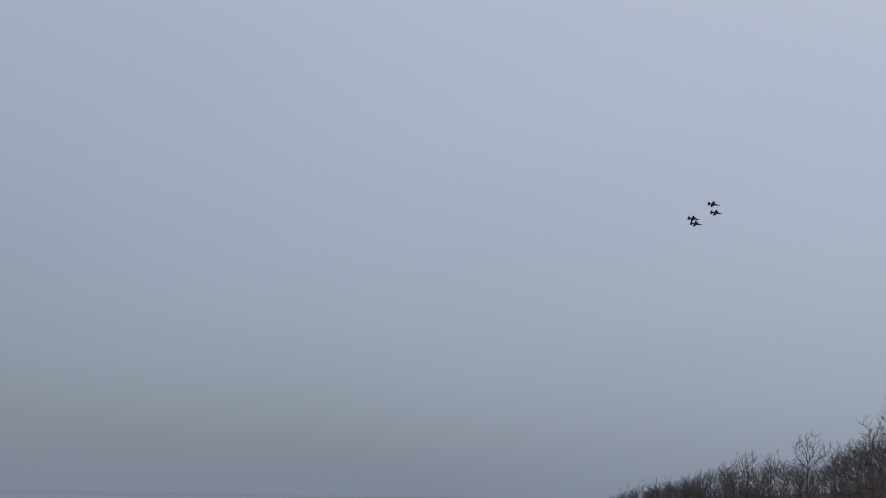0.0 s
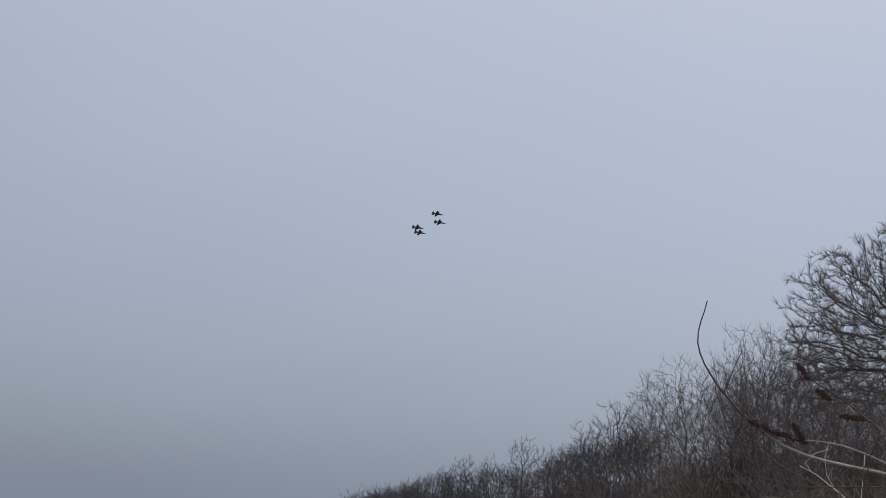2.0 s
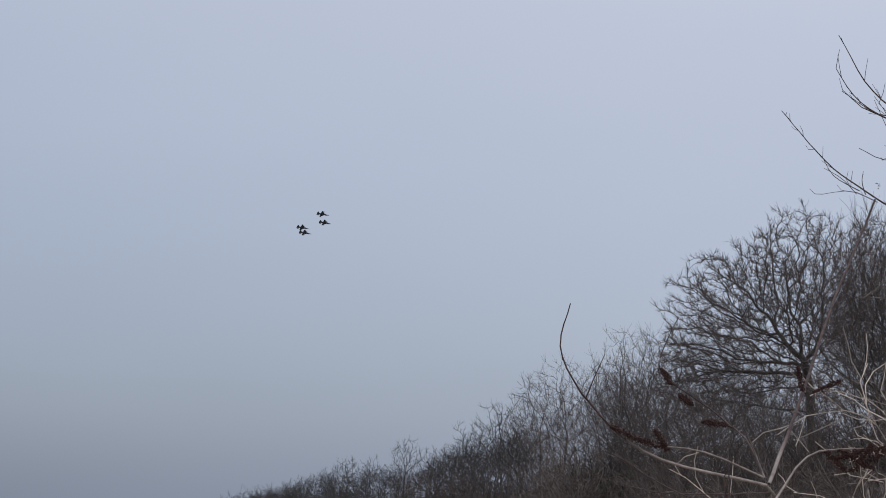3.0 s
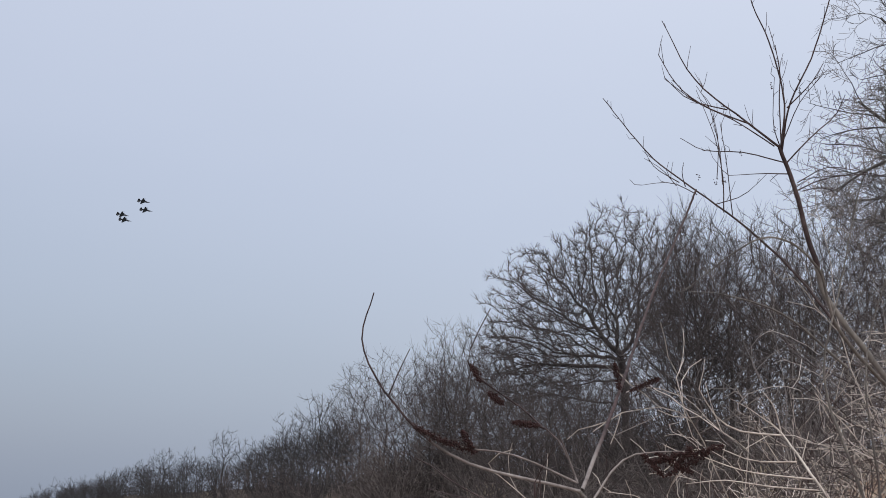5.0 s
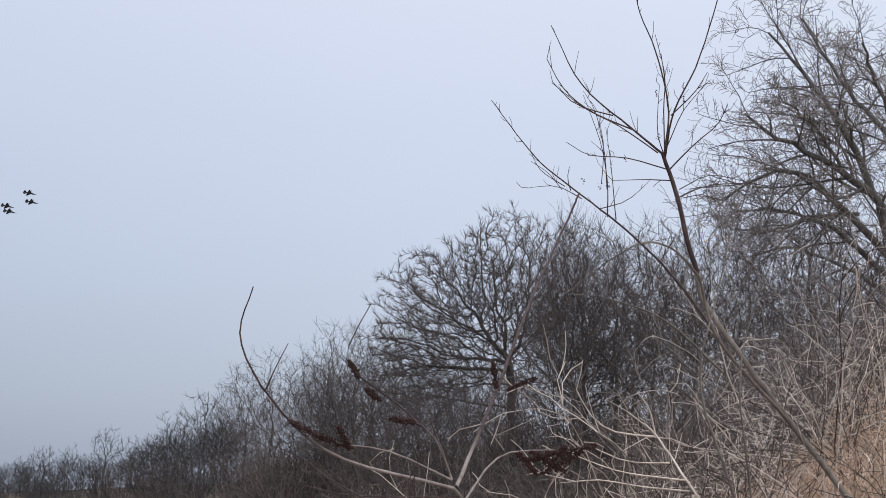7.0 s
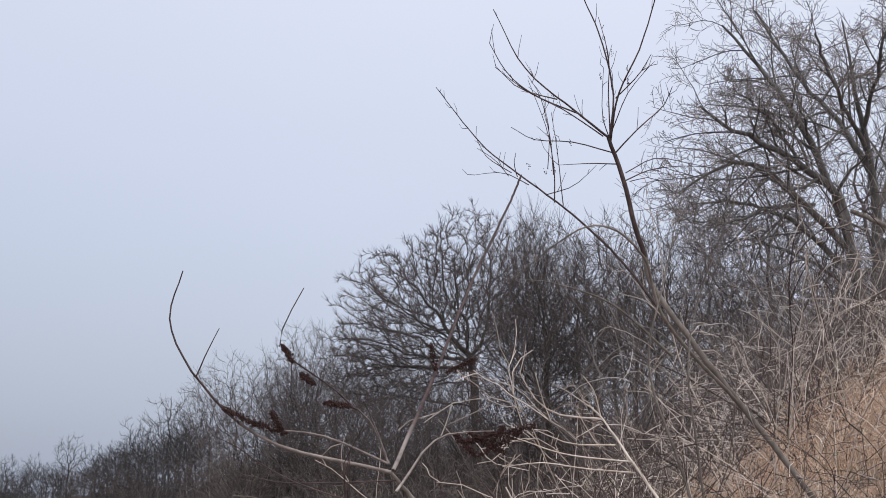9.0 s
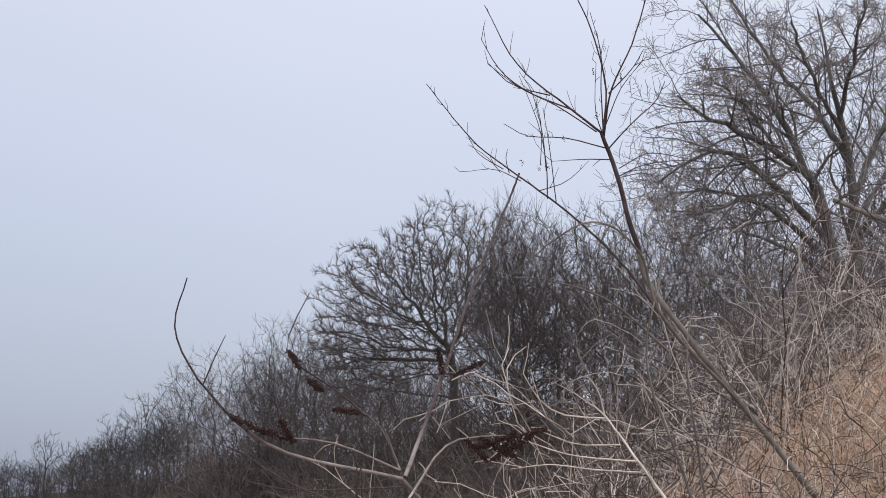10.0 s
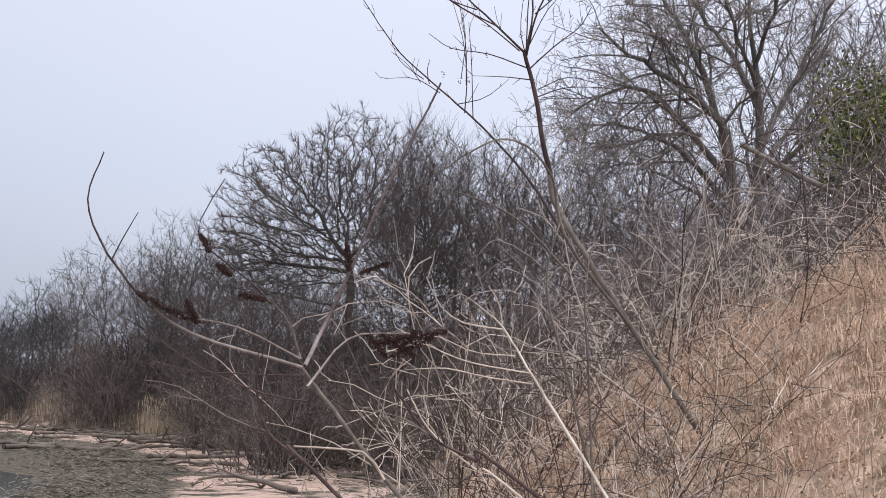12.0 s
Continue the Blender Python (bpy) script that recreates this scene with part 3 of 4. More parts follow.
LARGE_LIMBS = [
    (0.073, 0.016, [(12.85, 17.62, 5.32), (12.37, 17.31, 5.95), (11.49, 17.07, 6.34), (10.62, 16.95, 6.60), (9.91, 16.71, 6.85)]),
    (0.056, 0.016, [(12.84, 17.66, 5.15), (11.91, 17.53, 5.88), (11.17, 17.32, 6.21), (10.51, 17.27, 6.15), (9.89, 17.38, 5.76)]),
    (0.05, 0.012, [(12.85, 17.71, 4.89), (12.22, 18.02, 5.52), (11.56, 18.36, 5.92), (10.89, 18.76, 5.93)]),
    (0.04, 0.012, [(12.87, 17.73, 4.64), (12.59, 18.46, 5.13), (12.23, 19.22, 5.55), (11.71, 19.57, 5.44)]),
    (0.053, 0.016, [(13.15, 17.31, 5.66), (13.62, 17.20, 6.66), (14.06, 17.10, 7.50), (14.31, 16.77, 8.53)]),
    (0.053, 0.016, [(13.04, 17.25, 6.24), (12.74, 17.59, 7.14), (12.37, 17.99, 7.88), (11.95, 18.35, 8.99)]),
    (0.046, 0.016, [(13.17, 17.45, 4.98), (13.33, 16.55, 5.57), (13.55, 15.60, 5.94), (13.81, 14.77, 6.07)]),
    (0.066, 0.016, [(12.82, 17.59, 5.53), (12.27, 17.65, 6.82), (11.78, 17.72, 7.63), (11.04, 17.87, 8.51)]),
    (0.04, 0.016, [(12.91, 17.18, 6.82), (12.70, 16.46, 7.49), (12.42, 15.75, 8.17)]),
    (0.04, 0.016, [(12.97, 17.21, 6.57), (12.01, 16.46, 7.12), (11.10, 15.64, 7.66)]),
    (0.04, 0.012, [(13.20, 17.36, 5.32), (14.29, 17.48, 6.54), (15.45, 17.53, 7.53)]),
    (0.033, 0.012, [(11.95, 17.30, 6.19), (11.28, 17.08, 6.81), (10.57, 16.90, 7.24)]),
    (0.033, 0.012, [(12.42, 17.81, 5.82), (11.32, 17.37, 5.61), (10.60, 17.29, 5.35), (9.93, 17.10, 5.32)]),
]
drawn_tree("large_tree", 23, big_spec, LARGE_TRUNK, LARGE_LIMBS, "large grey leafless tree with long arching limbs", LIGHT_BARK, LIGHT_TWIG)


# ---- scrub ----
SCRUB = {"wood_shrub": "scrub under the trees", "thicket": "thickets at the foot of the wood", "cane_shrub": "canes on the bank", "dead_weed": "weeds in the grass", "dry_stalks": "stalks in the grass", "bank_shrub": "scrub behind the grass"}


def brush_shrub(name, seed, tall, stems, label, mat, thin, spread=0.35, wild=0.10, seg=(6, 3, 1), curl=0.35, stout=(1.8, 3.2)):
    rng = np.random.default_rng(seed)
    shrub = thing(name, (0, 0, 0), label, "weed" if name == "dead_weed" else "shrub", SCRUB[name])
    spec = spec_of((4, 3), tall, seg=seg, wob=(wild, 0.2, 0.25), up=(0.05, 0.06, 0.04), low=(0.25, 0.2), angle=((20, 55), (25, 65)), ratio=(0.5, 0.5), thin=thin, curl=curl)
    out = [[], [], []]
    for _ in range(stems):
        a, e = rng.uniform(0, 6.28), abs(rng.normal(0, spread))
        d = unit(np.array([math.cos(a) * e, math.sin(a) * e, 1.0]))
        p = np.array([rng.normal(0, 0.3 * tall / 2), rng.normal(0, 0.3 * tall / 2), -0.15])
        grow(out, rng, p, d, tall * rng.uniform(0.55, 1.1), thin * rng.uniform(*stout), 0, spec)
    out = [[(t[0], t[1], t[2], 3) for t in lv] for k, lv in enumerate(out)]
    tagged(part("stem_tangle", tube_mesh("stem_tangle", out[0], mat), shrub), kind="stuff")
    tagged(part("twig_tangle", tube_mesh("twig_tangle", out[1] + out[2], mat), shrub), kind="stuff")
    return shrub


def ring_spots(rng, count, a0, a1, d0, d1, s0, s1):
    """Places between two bearings and two distances from the standpoint, with a size and a turn."""
    out = []
    for _ in range(count):
        a, d = radians(rng.uniform(a0, a1)), math.sqrt(rng.uniform(d0 * d0, d1 * d1))
        out.append((d * math.sin(a), d * math.cos(a), rng.uniform(s0, s1), rng.uniform(0, 360)))
    return out


def scatter(kinds, places):
    first = set()
    for n, (x, y, s, turn) in enumerate(places):
        k = n % len(kinds)
        m = pose(x, y, on_ground(x, y), 0, 0, turn) @ Matrix.Diagonal((s, s, s, 1))
        if k not in first:
            first.add(k)
            kinds[k].matrix_basis = m
        else:
            copy_thing(kinds[k], m).matrix_basis = m


rng = np.random.default_rng(9)
wood_brush = [brush_shrub("wood_shrub", 31 + k, 2.6, 19, "dense brown leafless scrub under the trees", TWIG, 0.007, seg=(4, 2, 1), spread=0.55, curl=0.9) for k in range(3)]
spots = []
for n in range(62):
    y = 16 + 75 * (n / 62) ** 1.2 + rng.uniform(-2, 2)
    x = float(np.interp(y, FOOT_Y, FOOT_X)) + rng.uniform(0.6, 8.5)
    spots.append((x, y, rng.uniform(0.6, 1.15) * (0.8 if y < 25 else 1), rng.uniform(0, 360)))
for n in range(46):
    y = rng.uniform(34, 64)
    spots.append((float(np.interp(y, FOOT_Y, FOOT_X)) + rng.uniform(0.2, 3.5), y, rng.uniform(0.5, 1.0), rng.uniform(0, 360)))
scatter(wood_brush, spots)

# far along the foot of the wood the scrub closes into one dark band
far_brush = [brush_shrub("thicket", 37 + k, 3.4, 12, "dark leafless thicket at the foot of the wood", FAR_TWIG, 0.015, 0.7, 0.16, (4, 2, 1)) for k in range(2)]
under_oak = [brush_shrub("thicket", 34 + k, 2.4, 22, "brown leafless scrub below the spreading tree", SCRUB_TWIG, 0.006, 0.6, 0.16, (4, 2, 1)) for k in range(2)]
scatter(under_oak, ring_spots(rng, 22, 10.5, 16.5, 52, 62, 0.9, 1.5) + ring_spots(rng, 18, 15.5, 22, 42, 48, 0.8, 1.3) + ring_spots(rng, 20, 22.5, 30, 27, 37, 0.6, 1.1) + ring_spots(rng, 14, 17.5, 23, 30, 36, 0.7, 1.15))
spots = []
for n in range(74):
    y = 56 + 215 * (n / 74) ** 1.1 + rng.uniform(-2, 2)
    spots.append((float(np.interp(y, FOOT_Y, FOOT_X)) + rng.uniform(0.5, 5), y, rng.uniform(0.55, 1.0), rng.uniform(0, 360)))
scatter(far_brush, spots)


near_brush = [brush_shrub("cane_shrub", 41 + k, 1.8, 7, "tangled tan leafless canes on the bank", BRUSH, 0.0021, 0.75, 0.09, (9, 6, 3), 1.3, (1.3, 4.2)) for k in range(5)]
scatter(near_brush, ring_spots(rng, 17, 26, 36, 5.0, 9.5, 0.4, 0.8))
weed_tufts = [brush_shrub("dead_weed", 71 + k, 1.0, 9, "small bushy tan dead weeds in the grass", GRASS, 0.0045, 1.2, 0.15, (3, 2, 1), 1.6, (1.0, 1.6)) for k in range(4)]
scatter(weed_tufts, ring_spots(rng, 55, 28, 46, 3.8, 7, 0.14, 0.3) + ring_spots(rng, 65, 33, 47, 6, 11, 0.2, 0.42))
low_brush = [brush_shrub("dry_stalks", 56 + k, 1.1, 9, "low tan leafless stalks in the grass", BRUSH, 0.0018, 0.8, 0.1, (7, 4, 2), 1.2, (1.3, 3.2)) for k in range(3)]
scatter(low_brush, ring_spots(rng, 12, 28, 36, 3.9, 6.0, 0.4, 0.8) + ring_spots(rng, 40, 33.5, 47, 6.5, 12, 0.35, 0.85) + ring_spots(rng, 18, 37, 47, 8, 12, 0.8, 1.3))
pale_canes = [brush_shrub("cane_shrub", 46 + k, 1.9, 5, "long pale bleached canes arching over the scrub", PALE, 0.0028, 0.9, 0.08, (10, 6, 3), 1.4, (1.4, 3.0)) for k in range(3)]
scatter(pale_canes, ring_spots(rng, 9, 26.5, 35, 4.6, 8, 0.4, 0.75))
dark_canes = [brush_shrub("cane_shrub", 48 + k, 1.9, 4, "dark red-brown leafless shoots in the scrub", RED_TWIG, 0.0026, 0.5, 0.08, (9, 5, 3), 0.9, (1.4, 2.6)) for k in range(2)]
scatter(dark_canes, ring_spots(rng, 9, 25, 35, 4.6, 8, 0.5, 0.85))
back_brush = [brush_shrub("bank_shrub", 50 + k, 2.6, 18, "grey-brown leafless scrub behind the grass", LIGHT_TWIG, 0.0038, 0.6, 0.12, (6, 3, 1), 0.9) for k in range(3)]
scatter(back_brush, ring_spots(rng, 34, 25, 47, 11, 18, 0.45, 0.9))


# ---- hand-placed branches of the near shrubs ----
def branches(parent, rows, mats, seed, knobs=0.0012, shoots=0, spur=0.04):
    rng = np.random.default_rng(seed)
    for kind, r0, r1, points in rows:
        if kind in ("trunk", "root"):
            # carries on down into the soil
            p, q = np.array(points[0]), np.array(points[1])
            d = unit(p - q)
            d[2] = min(d[2], -0.7)
            for k in range(40):
                if p[2] < on_ground(p[0], p[1]) - 0.12:
                    break
                p = p + 0.05 * d
            points = [tuple(p)] + list(points)
        span = sum(math.dist(a, b) for a, b in zip(points, points[1:]))
        n = max(6, int(span / 0.035))
        pts = smooth_path(points, n, min(knobs, 0.05 * r0) if r0 < 0.04 else knobs, rng)
        tubes = [(list(pts), r0 * 0.4, r1 * 0.42, 7)]
        for _ in range(int(shoots * span / 0.3 * (r0 < 0.02))):
            i = int(rng.integers(n // 4, n))
            d = aside(unit(pts[min(i, n - 1)] - pts[min(i, n - 1) - 1]), radians(rng.uniform(20, 60)), rng.uniform(0, 6.28)) + np.array([0, 0, 0.25])
            s = spur * rng.uniform(0.4, 2.2)
            a = pts[min(i, n - 1)]
            tubes.append(([a, a + d * s * 0.5 + rng.normal(0, 0.004, 3), a + d * s + np.array([0, 0, 0.15 * s])], 0.0013, 0.0007, 4))
        part("branch" if kind in ("arm", "shaft", "root") else kind, tube_mesh(kind, tubes, mats[kind]), parent)


def seed_head(parent, start, end, rng, thick=0.0055, grains=260):
    """A drooping dried seed head: many small grains packed round a spike."""
    start, end = np.array(start), np.array(end)
    v, q = [], []
    for _ in range(grains):
        f = rng.uniform(0, 1)
        c = start + (end - start) * f + rng.normal(0, thick * (0.35 + 0.5 * math.sin(3.1 * f)), 3) * 0.8
        s = rng.uniform(0.0012, 0.0026)
        o = len(v)
        for dx, dy, dz in ((1, 0, 0), (0, 1, 0), (-1, 0, 0), (0, -1, 0), (0, 0, 1), (0, 0, -1)):
            v.append(c + s * np.array([dx, dy, dz]) * rng.uniform(0.8, 1.2))
        q += [(o, o + 1, o + 4), (o + 1, o + 2, o + 4), (o + 2, o + 3, o + 4), (o + 3, o, o + 4), (o + 1, o, o + 5), (o + 2, o + 1, o + 5), (o + 3, o + 2, o + 5), (o, o + 3, o + 5)]
    part("seed_head", mesh_of("seed_head", v, q, SEED, False), parent, "dark red-brown dried seed head")


sumac = thing("sumac_shrub", (0, 0, 0), "leafless sumac with curving stems and dark red seed heads", "shrub")
branches(sumac, [
    ("arm", 0.0085, 0.003, [(0.949, 2.726, 1.629), (0.734, 2.841, 1.694), (0.620, 2.912, 1.807), (0.563, 2.963, 1.931), (0.587, 2.964, 2.041)]),
    ("arm", 0.006, 0.003, [(0.944, 2.728, 1.645), (0.833, 2.783, 1.700), (0.733, 2.840, 1.720), (0.644, 2.909, 1.774)]),
    ("arm", 0.0105, 0.0065, [(0.952, 2.725, 1.632), (1.129, 2.971, 1.843), (1.339, 3.292, 2.094), (1.561, 3.593, 2.347), (1.629, 3.650, 2.456)]),
    ("arm", 0.006, 0.003, [(0.944, 2.728, 1.645), (0.923, 2.754, 1.717), (0.894, 2.793, 1.757), (0.840, 2.809, 1.765)]),
    ("arm", 0.005, 0.0025, [(0.900, 2.792, 1.751), (0.864, 2.852, 1.802), (0.797, 2.917, 1.865), (0.778, 2.918, 1.911), (0.833, 2.943, 2.011)]),
    ("arm", 0.006, 0.002, [(0.939, 2.730, 1.661), (0.922, 2.734, 1.710), (0.902, 2.738, 1.760)]),
    ("arm", 0.007, 0.0035, [(0.938, 2.667, 1.591), (0.981, 2.716, 1.626), (1.023, 2.720, 1.679), (1.076, 2.732, 1.702), (1.153, 2.700, 1.705)]),
    ("arm", 0.004, 0.002, [(0.608, 2.913, 1.824), (0.627, 2.905, 1.870), (0.653, 2.915, 1.920)]),
    ("stub", 0.004, 0.002, [(0.934, 2.647, 1.565), (0.861, 2.681, 1.575), (0.763, 2.731, 1.612), (0.696, 2.779, 1.656), (0.669, 2.805, 1.681), (0.616, 2.836, 1.709)]),
    ("stub", 0.004, 0.002, [(0.974, 2.776, 1.614), (0.890, 2.910, 1.613), (0.808, 3.038, 1.617), (0.746, 3.157, 1.638)]),
    ("root", 0.013, 0.009, [(1.188, 2.740, 1.369), (1.124, 2.773, 1.448), (1.050, 2.790, 1.540), (0.963, 2.780, 1.630)]),
], {"arm": SUMAC_BARK, "root": STEM, "stub": RED_TWIG}, 61, shoots=0.3, spur=0.02)
rng = np.random.default_rng(62)
for start, end in [
    ((0.654, 2.877, 1.758), (0.716, 2.844, 1.724)),
    ((0.700, 2.847, 1.731), (0.771, 2.831, 1.709)),
    ((0.783, 2.919, 1.888), (0.803, 2.917, 1.856)),
    ((0.806, 2.866, 1.827), (0.833, 2.860, 1.806)),
    ((0.740, 2.826, 1.749), (0.761, 2.823, 1.705)),
    ((0.840, 2.809, 1.765), (0.889, 2.795, 1.759)),
    ((1.097, 2.724, 1.685), (1.153, 2.701, 1.702)),
    ((1.138, 2.708, 1.674), (1.169, 2.694, 1.713)),
    ((1.153, 2.701, 1.696), (1.225, 2.669, 1.715)),
    ((1.107, 2.720, 1.702), (1.169, 2.695, 1.663)),
    ((1.123, 2.715, 1.658), (1.199, 2.681, 1.702)),
    ((1.118, 2.970, 1.904), (1.129, 2.971, 1.843)),
    ((1.152, 2.963, 1.843), (1.209, 2.938, 1.870)),
    ((1.081, 2.730, 1.702), (1.117, 2.717, 1.658)),
]:
    seed_head(sumac, start, end, rng)

cane = thing("cane_shrub", (0, 0, 0), "broken pale grey leafless canes", "shrub")
branches(cane, [
    ("root", 0.011, 0.004, [(1.721, 3.033, 1.514), (1.687, 3.167, 1.656), (1.667, 3.286, 1.769), (1.623, 3.306, 1.811)]),
    ("arm", 0.005, 0.0025, [(1.667, 3.286, 1.769), (1.654, 3.289, 1.831), (1.629, 3.299, 1.871)]),
    ("arm", 0.006, 0.003, [(1.673, 3.284, 1.764), (1.579, 3.329, 1.776), (1.525, 3.352, 1.814), (1.488, 3.363, 1.881)]),
    ("arm", 0.005, 0.002, [(1.675, 3.229, 1.698), (1.561, 3.230, 1.701), (1.481, 3.266, 1.737)]),
    ("arm", 0.005, 0.002, [(1.687, 3.167, 1.656), (1.506, 3.146, 1.674), (1.346, 3.107, 1.717)]),
    ("arm", 0.005, 0.002, [(1.693, 3.165, 1.630), (1.553, 3.124, 1.639), (1.417, 3.078, 1.653), (1.334, 3.114, 1.646)]),
    ("root", 0.009, 0.004, [(1.592, 3.034, 1.375), (1.505, 3.082, 1.427), (1.408, 3.131, 1.512), (1.357, 3.154, 1.601)]),
    ("arm", 0.007, 0.004, [(1.084, 2.615, 1.425), (1.053, 2.630, 1.471), (1.003, 2.650, 1.479), (0.923, 2.679, 1.480)]),
], {"arm": PALE, "root": PALE}, 63, shoots=1.5)
crook = thing("crooked_shrub", (0, 0, 0), "dark crooked leafless stems leaning low over the beach", "shrub")
branches(crook, [
    ("root", 0.011, 0.005, [(1.000, 2.660, 1.400), (0.924, 2.678, 1.464), (0.877, 2.695, 1.504), (0.854, 2.704, 1.572), (0.849, 2.704, 1.645)]),
    ("root", 0.011, 0.006, [(1.356, 2.596, 1.432), (1.282, 2.636, 1.466), (1.200, 2.676, 1.511), (1.136, 2.705, 1.595)]),
    ("arm", 0.005, 0.002, [(0.877, 2.695, 1.504), (0.800, 2.720, 1.530), (0.720, 2.760, 1.580), (0.660, 2.800, 1.590)]),
    ("arm", 0.005, 0.002, [(1.200, 2.676, 1.511), (1.150, 2.690, 1.540), (1.060, 2.720, 1.560)]),
], {"arm": STEM, "root": RED_TWIG}, 65, shoots=2, spur=0.05)
young = thing("young_tree", (0, 0, 0), "thin leaning leafless young tree with reddish shoots", "tree")
branches(young, [
    ("trunk", 0.028, 0.022, [(3.014, 4.282, 1.471), (2.779, 4.319, 1.777), (2.598, 4.356, 2.021), (2.416, 4.371, 2.269), (2.378, 4.362, 2.383)]),
    ("arm", 0.024, 0.016, [(2.381, 4.361, 2.375), (2.338, 4.350, 2.496), (2.292, 4.337, 2.659), (2.245, 4.331, 2.777)]),
    ("arm", 0.011, 0.003, [(2.245, 4.331, 2.777), (2.124, 4.333, 2.862), (1.961, 4.365, 3.005), (1.842, 4.349, 3.198)]),
    ("arm", 0.007, 0.003, [(2.133, 4.331, 2.853), (1.986, 4.330, 2.899), (1.891, 4.349, 2.974), (1.824, 4.344, 3.075)]),
    ("arm", 0.006, 0.0025, [(2.068, 4.348, 2.901), (1.950, 4.390, 2.941), (1.868, 4.402, 3.016)]),
    ("arm", 0.009, 0.003, [(2.249, 4.330, 2.773), (2.255, 4.302, 2.936), (2.216, 4.313, 3.137), (2.146, 4.296, 3.276), (2.113, 4.257, 3.411)]),
    ("arm", 0.009, 0.003, [(2.253, 4.331, 2.763), (2.250, 4.256, 2.904), (2.303, 4.175, 3.064), (2.333, 4.084, 3.256), (2.344, 4.019, 3.393)]),
    ("arm", 0.007, 0.003, [(2.270, 4.332, 2.725), (2.347, 4.290, 2.812), (2.431, 4.281, 2.886), (2.454, 4.248, 2.950)]),
    ("arm", 0.006, 0.0025, [(2.243, 4.263, 2.895), (2.303, 4.208, 2.965), (2.335, 4.169, 3.030)]),
    ("arm", 0.006, 0.0025, [(2.261, 4.336, 2.726), (2.125, 4.361, 2.760), (2.011, 4.412, 2.772), (1.931, 4.435, 2.817)]),
    ("arm", 0.006, 0.002, [(2.281, 4.336, 2.687), (2.182, 4.352, 2.687), (2.088, 4.398, 2.686)]),
    ("arm", 0.006, 0.002, [(2.303, 4.339, 2.630), (2.417, 4.346, 2.680), (2.566, 4.372, 2.707), (2.667, 4.315, 2.692)]),
    ("arm", 0.006, 0.002, [(2.231, 4.260, 2.923), (2.207, 4.237, 3.033), (2.191, 4.223, 3.097)]),
    ("arm", 0.015, 0.003, [(2.522, 4.372, 2.078), (2.400, 4.536, 2.370), (2.252, 4.681, 2.590), (2.010, 4.843, 2.839), (1.813, 4.855, 3.068)]),
    ("arm", 0.006, 0.002, [(2.204, 4.697, 2.622), (2.194, 4.672, 2.752), (2.158, 4.651, 2.892), (2.086, 4.635, 3.055)]),
    ("arm", 0.005, 0.002, [(2.233, 4.686, 2.611), (2.204, 4.657, 2.792), (2.172, 4.631, 2.941)]),
    ("arm", 0.005, 0.002, [(2.094, 4.828, 2.756), (2.013, 4.849, 2.809), (1.980, 4.851, 2.856)]),
    ("arm", 0.005, 0.002, [(2.155, 4.812, 2.710), (2.065, 4.840, 2.757), (1.969, 4.881, 2.752)]),
    ("arm", 0.005, 0.002, [(2.115, 4.823, 2.740), (2.101, 4.817, 2.787), (2.104, 4.806, 2.828)]),
    ("arm", 0.005, 0.002, [(2.174, 4.705, 2.652), (2.264, 4.656, 2.681), (2.332, 4.606, 2.749)]),
    ("arm", 0.006, 0.0025, [(2.222, 4.323, 2.777), (2.081, 4.314, 2.852), (1.962, 4.350, 2.919), (1.852, 4.371, 3.003)]),
    ("arm", 0.005, 0.002, [(2.160, 4.602, 2.702), (2.140, 4.578, 2.830), (2.100, 4.558, 2.966), (2.051, 4.555, 3.044)]),
    ("arm", 0.004, 0.002, [(2.140, 4.606, 2.722), (2.137, 4.575, 2.849), (2.113, 4.559, 2.943)]),
    ("arm", 0.005, 0.002, [(2.246, 4.307, 2.791), (2.262, 4.208, 2.900), (2.296, 4.108, 2.968)]),
    ("arm", 0.005, 0.002, [(2.253, 4.341, 2.780), (2.213, 4.306, 2.852), (2.204, 4.265, 2.999)]),
    ("arm", 0.006, 0.0025, [(2.256, 4.339, 2.784), (2.247, 4.321, 2.939), (2.237, 4.290, 3.049), (2.214, 4.309, 3.194)]),
    ("arm", 0.005, 0.002, [(2.311, 4.342, 2.660), (2.428, 4.345, 2.719), (2.555, 4.334, 2.707), (2.665, 4.332, 2.690)]),
    ("arm", 0.004, 0.002, [(2.090, 4.847, 2.747), (2.037, 4.854, 2.809), (1.975, 4.869, 2.851)]),
    ("arm", 0.004, 0.002, [(2.325, 4.342, 2.631), (2.377, 4.278, 2.632), (2.442, 4.254, 2.579)]),
    ("shaft", 0.017, 0.004, [(2.679, 4.317, 1.886), (2.334, 4.149, 2.125), (2.214, 4.069, 2.330), (2.022, 4.040, 2.405), (1.806, 4.168, 2.250)]),
    ("root", 0.015, 0.003, [(2.332, 4.068, 1.616), (2.242, 4.102, 1.973), (2.328, 4.131, 2.271), (2.469, 4.209, 2.636)]),
    ("root", 0.011, 0.003, [(2.275, 3.870, 1.616), (2.249, 3.871, 1.939), (2.323, 3.916, 2.171), (2.461, 3.889, 2.496)]),
    ("shaft", 0.012, 0.003, [(2.401, 4.238, 2.025), (2.188, 4.220, 2.183), (1.978, 4.202, 2.245), (1.822, 4.161, 2.249)]),
], {"arm": RED_TWIG, "trunk": STEM, "shaft": STEM, "root": STEM}, 64, shoots=4, spur=0.028)
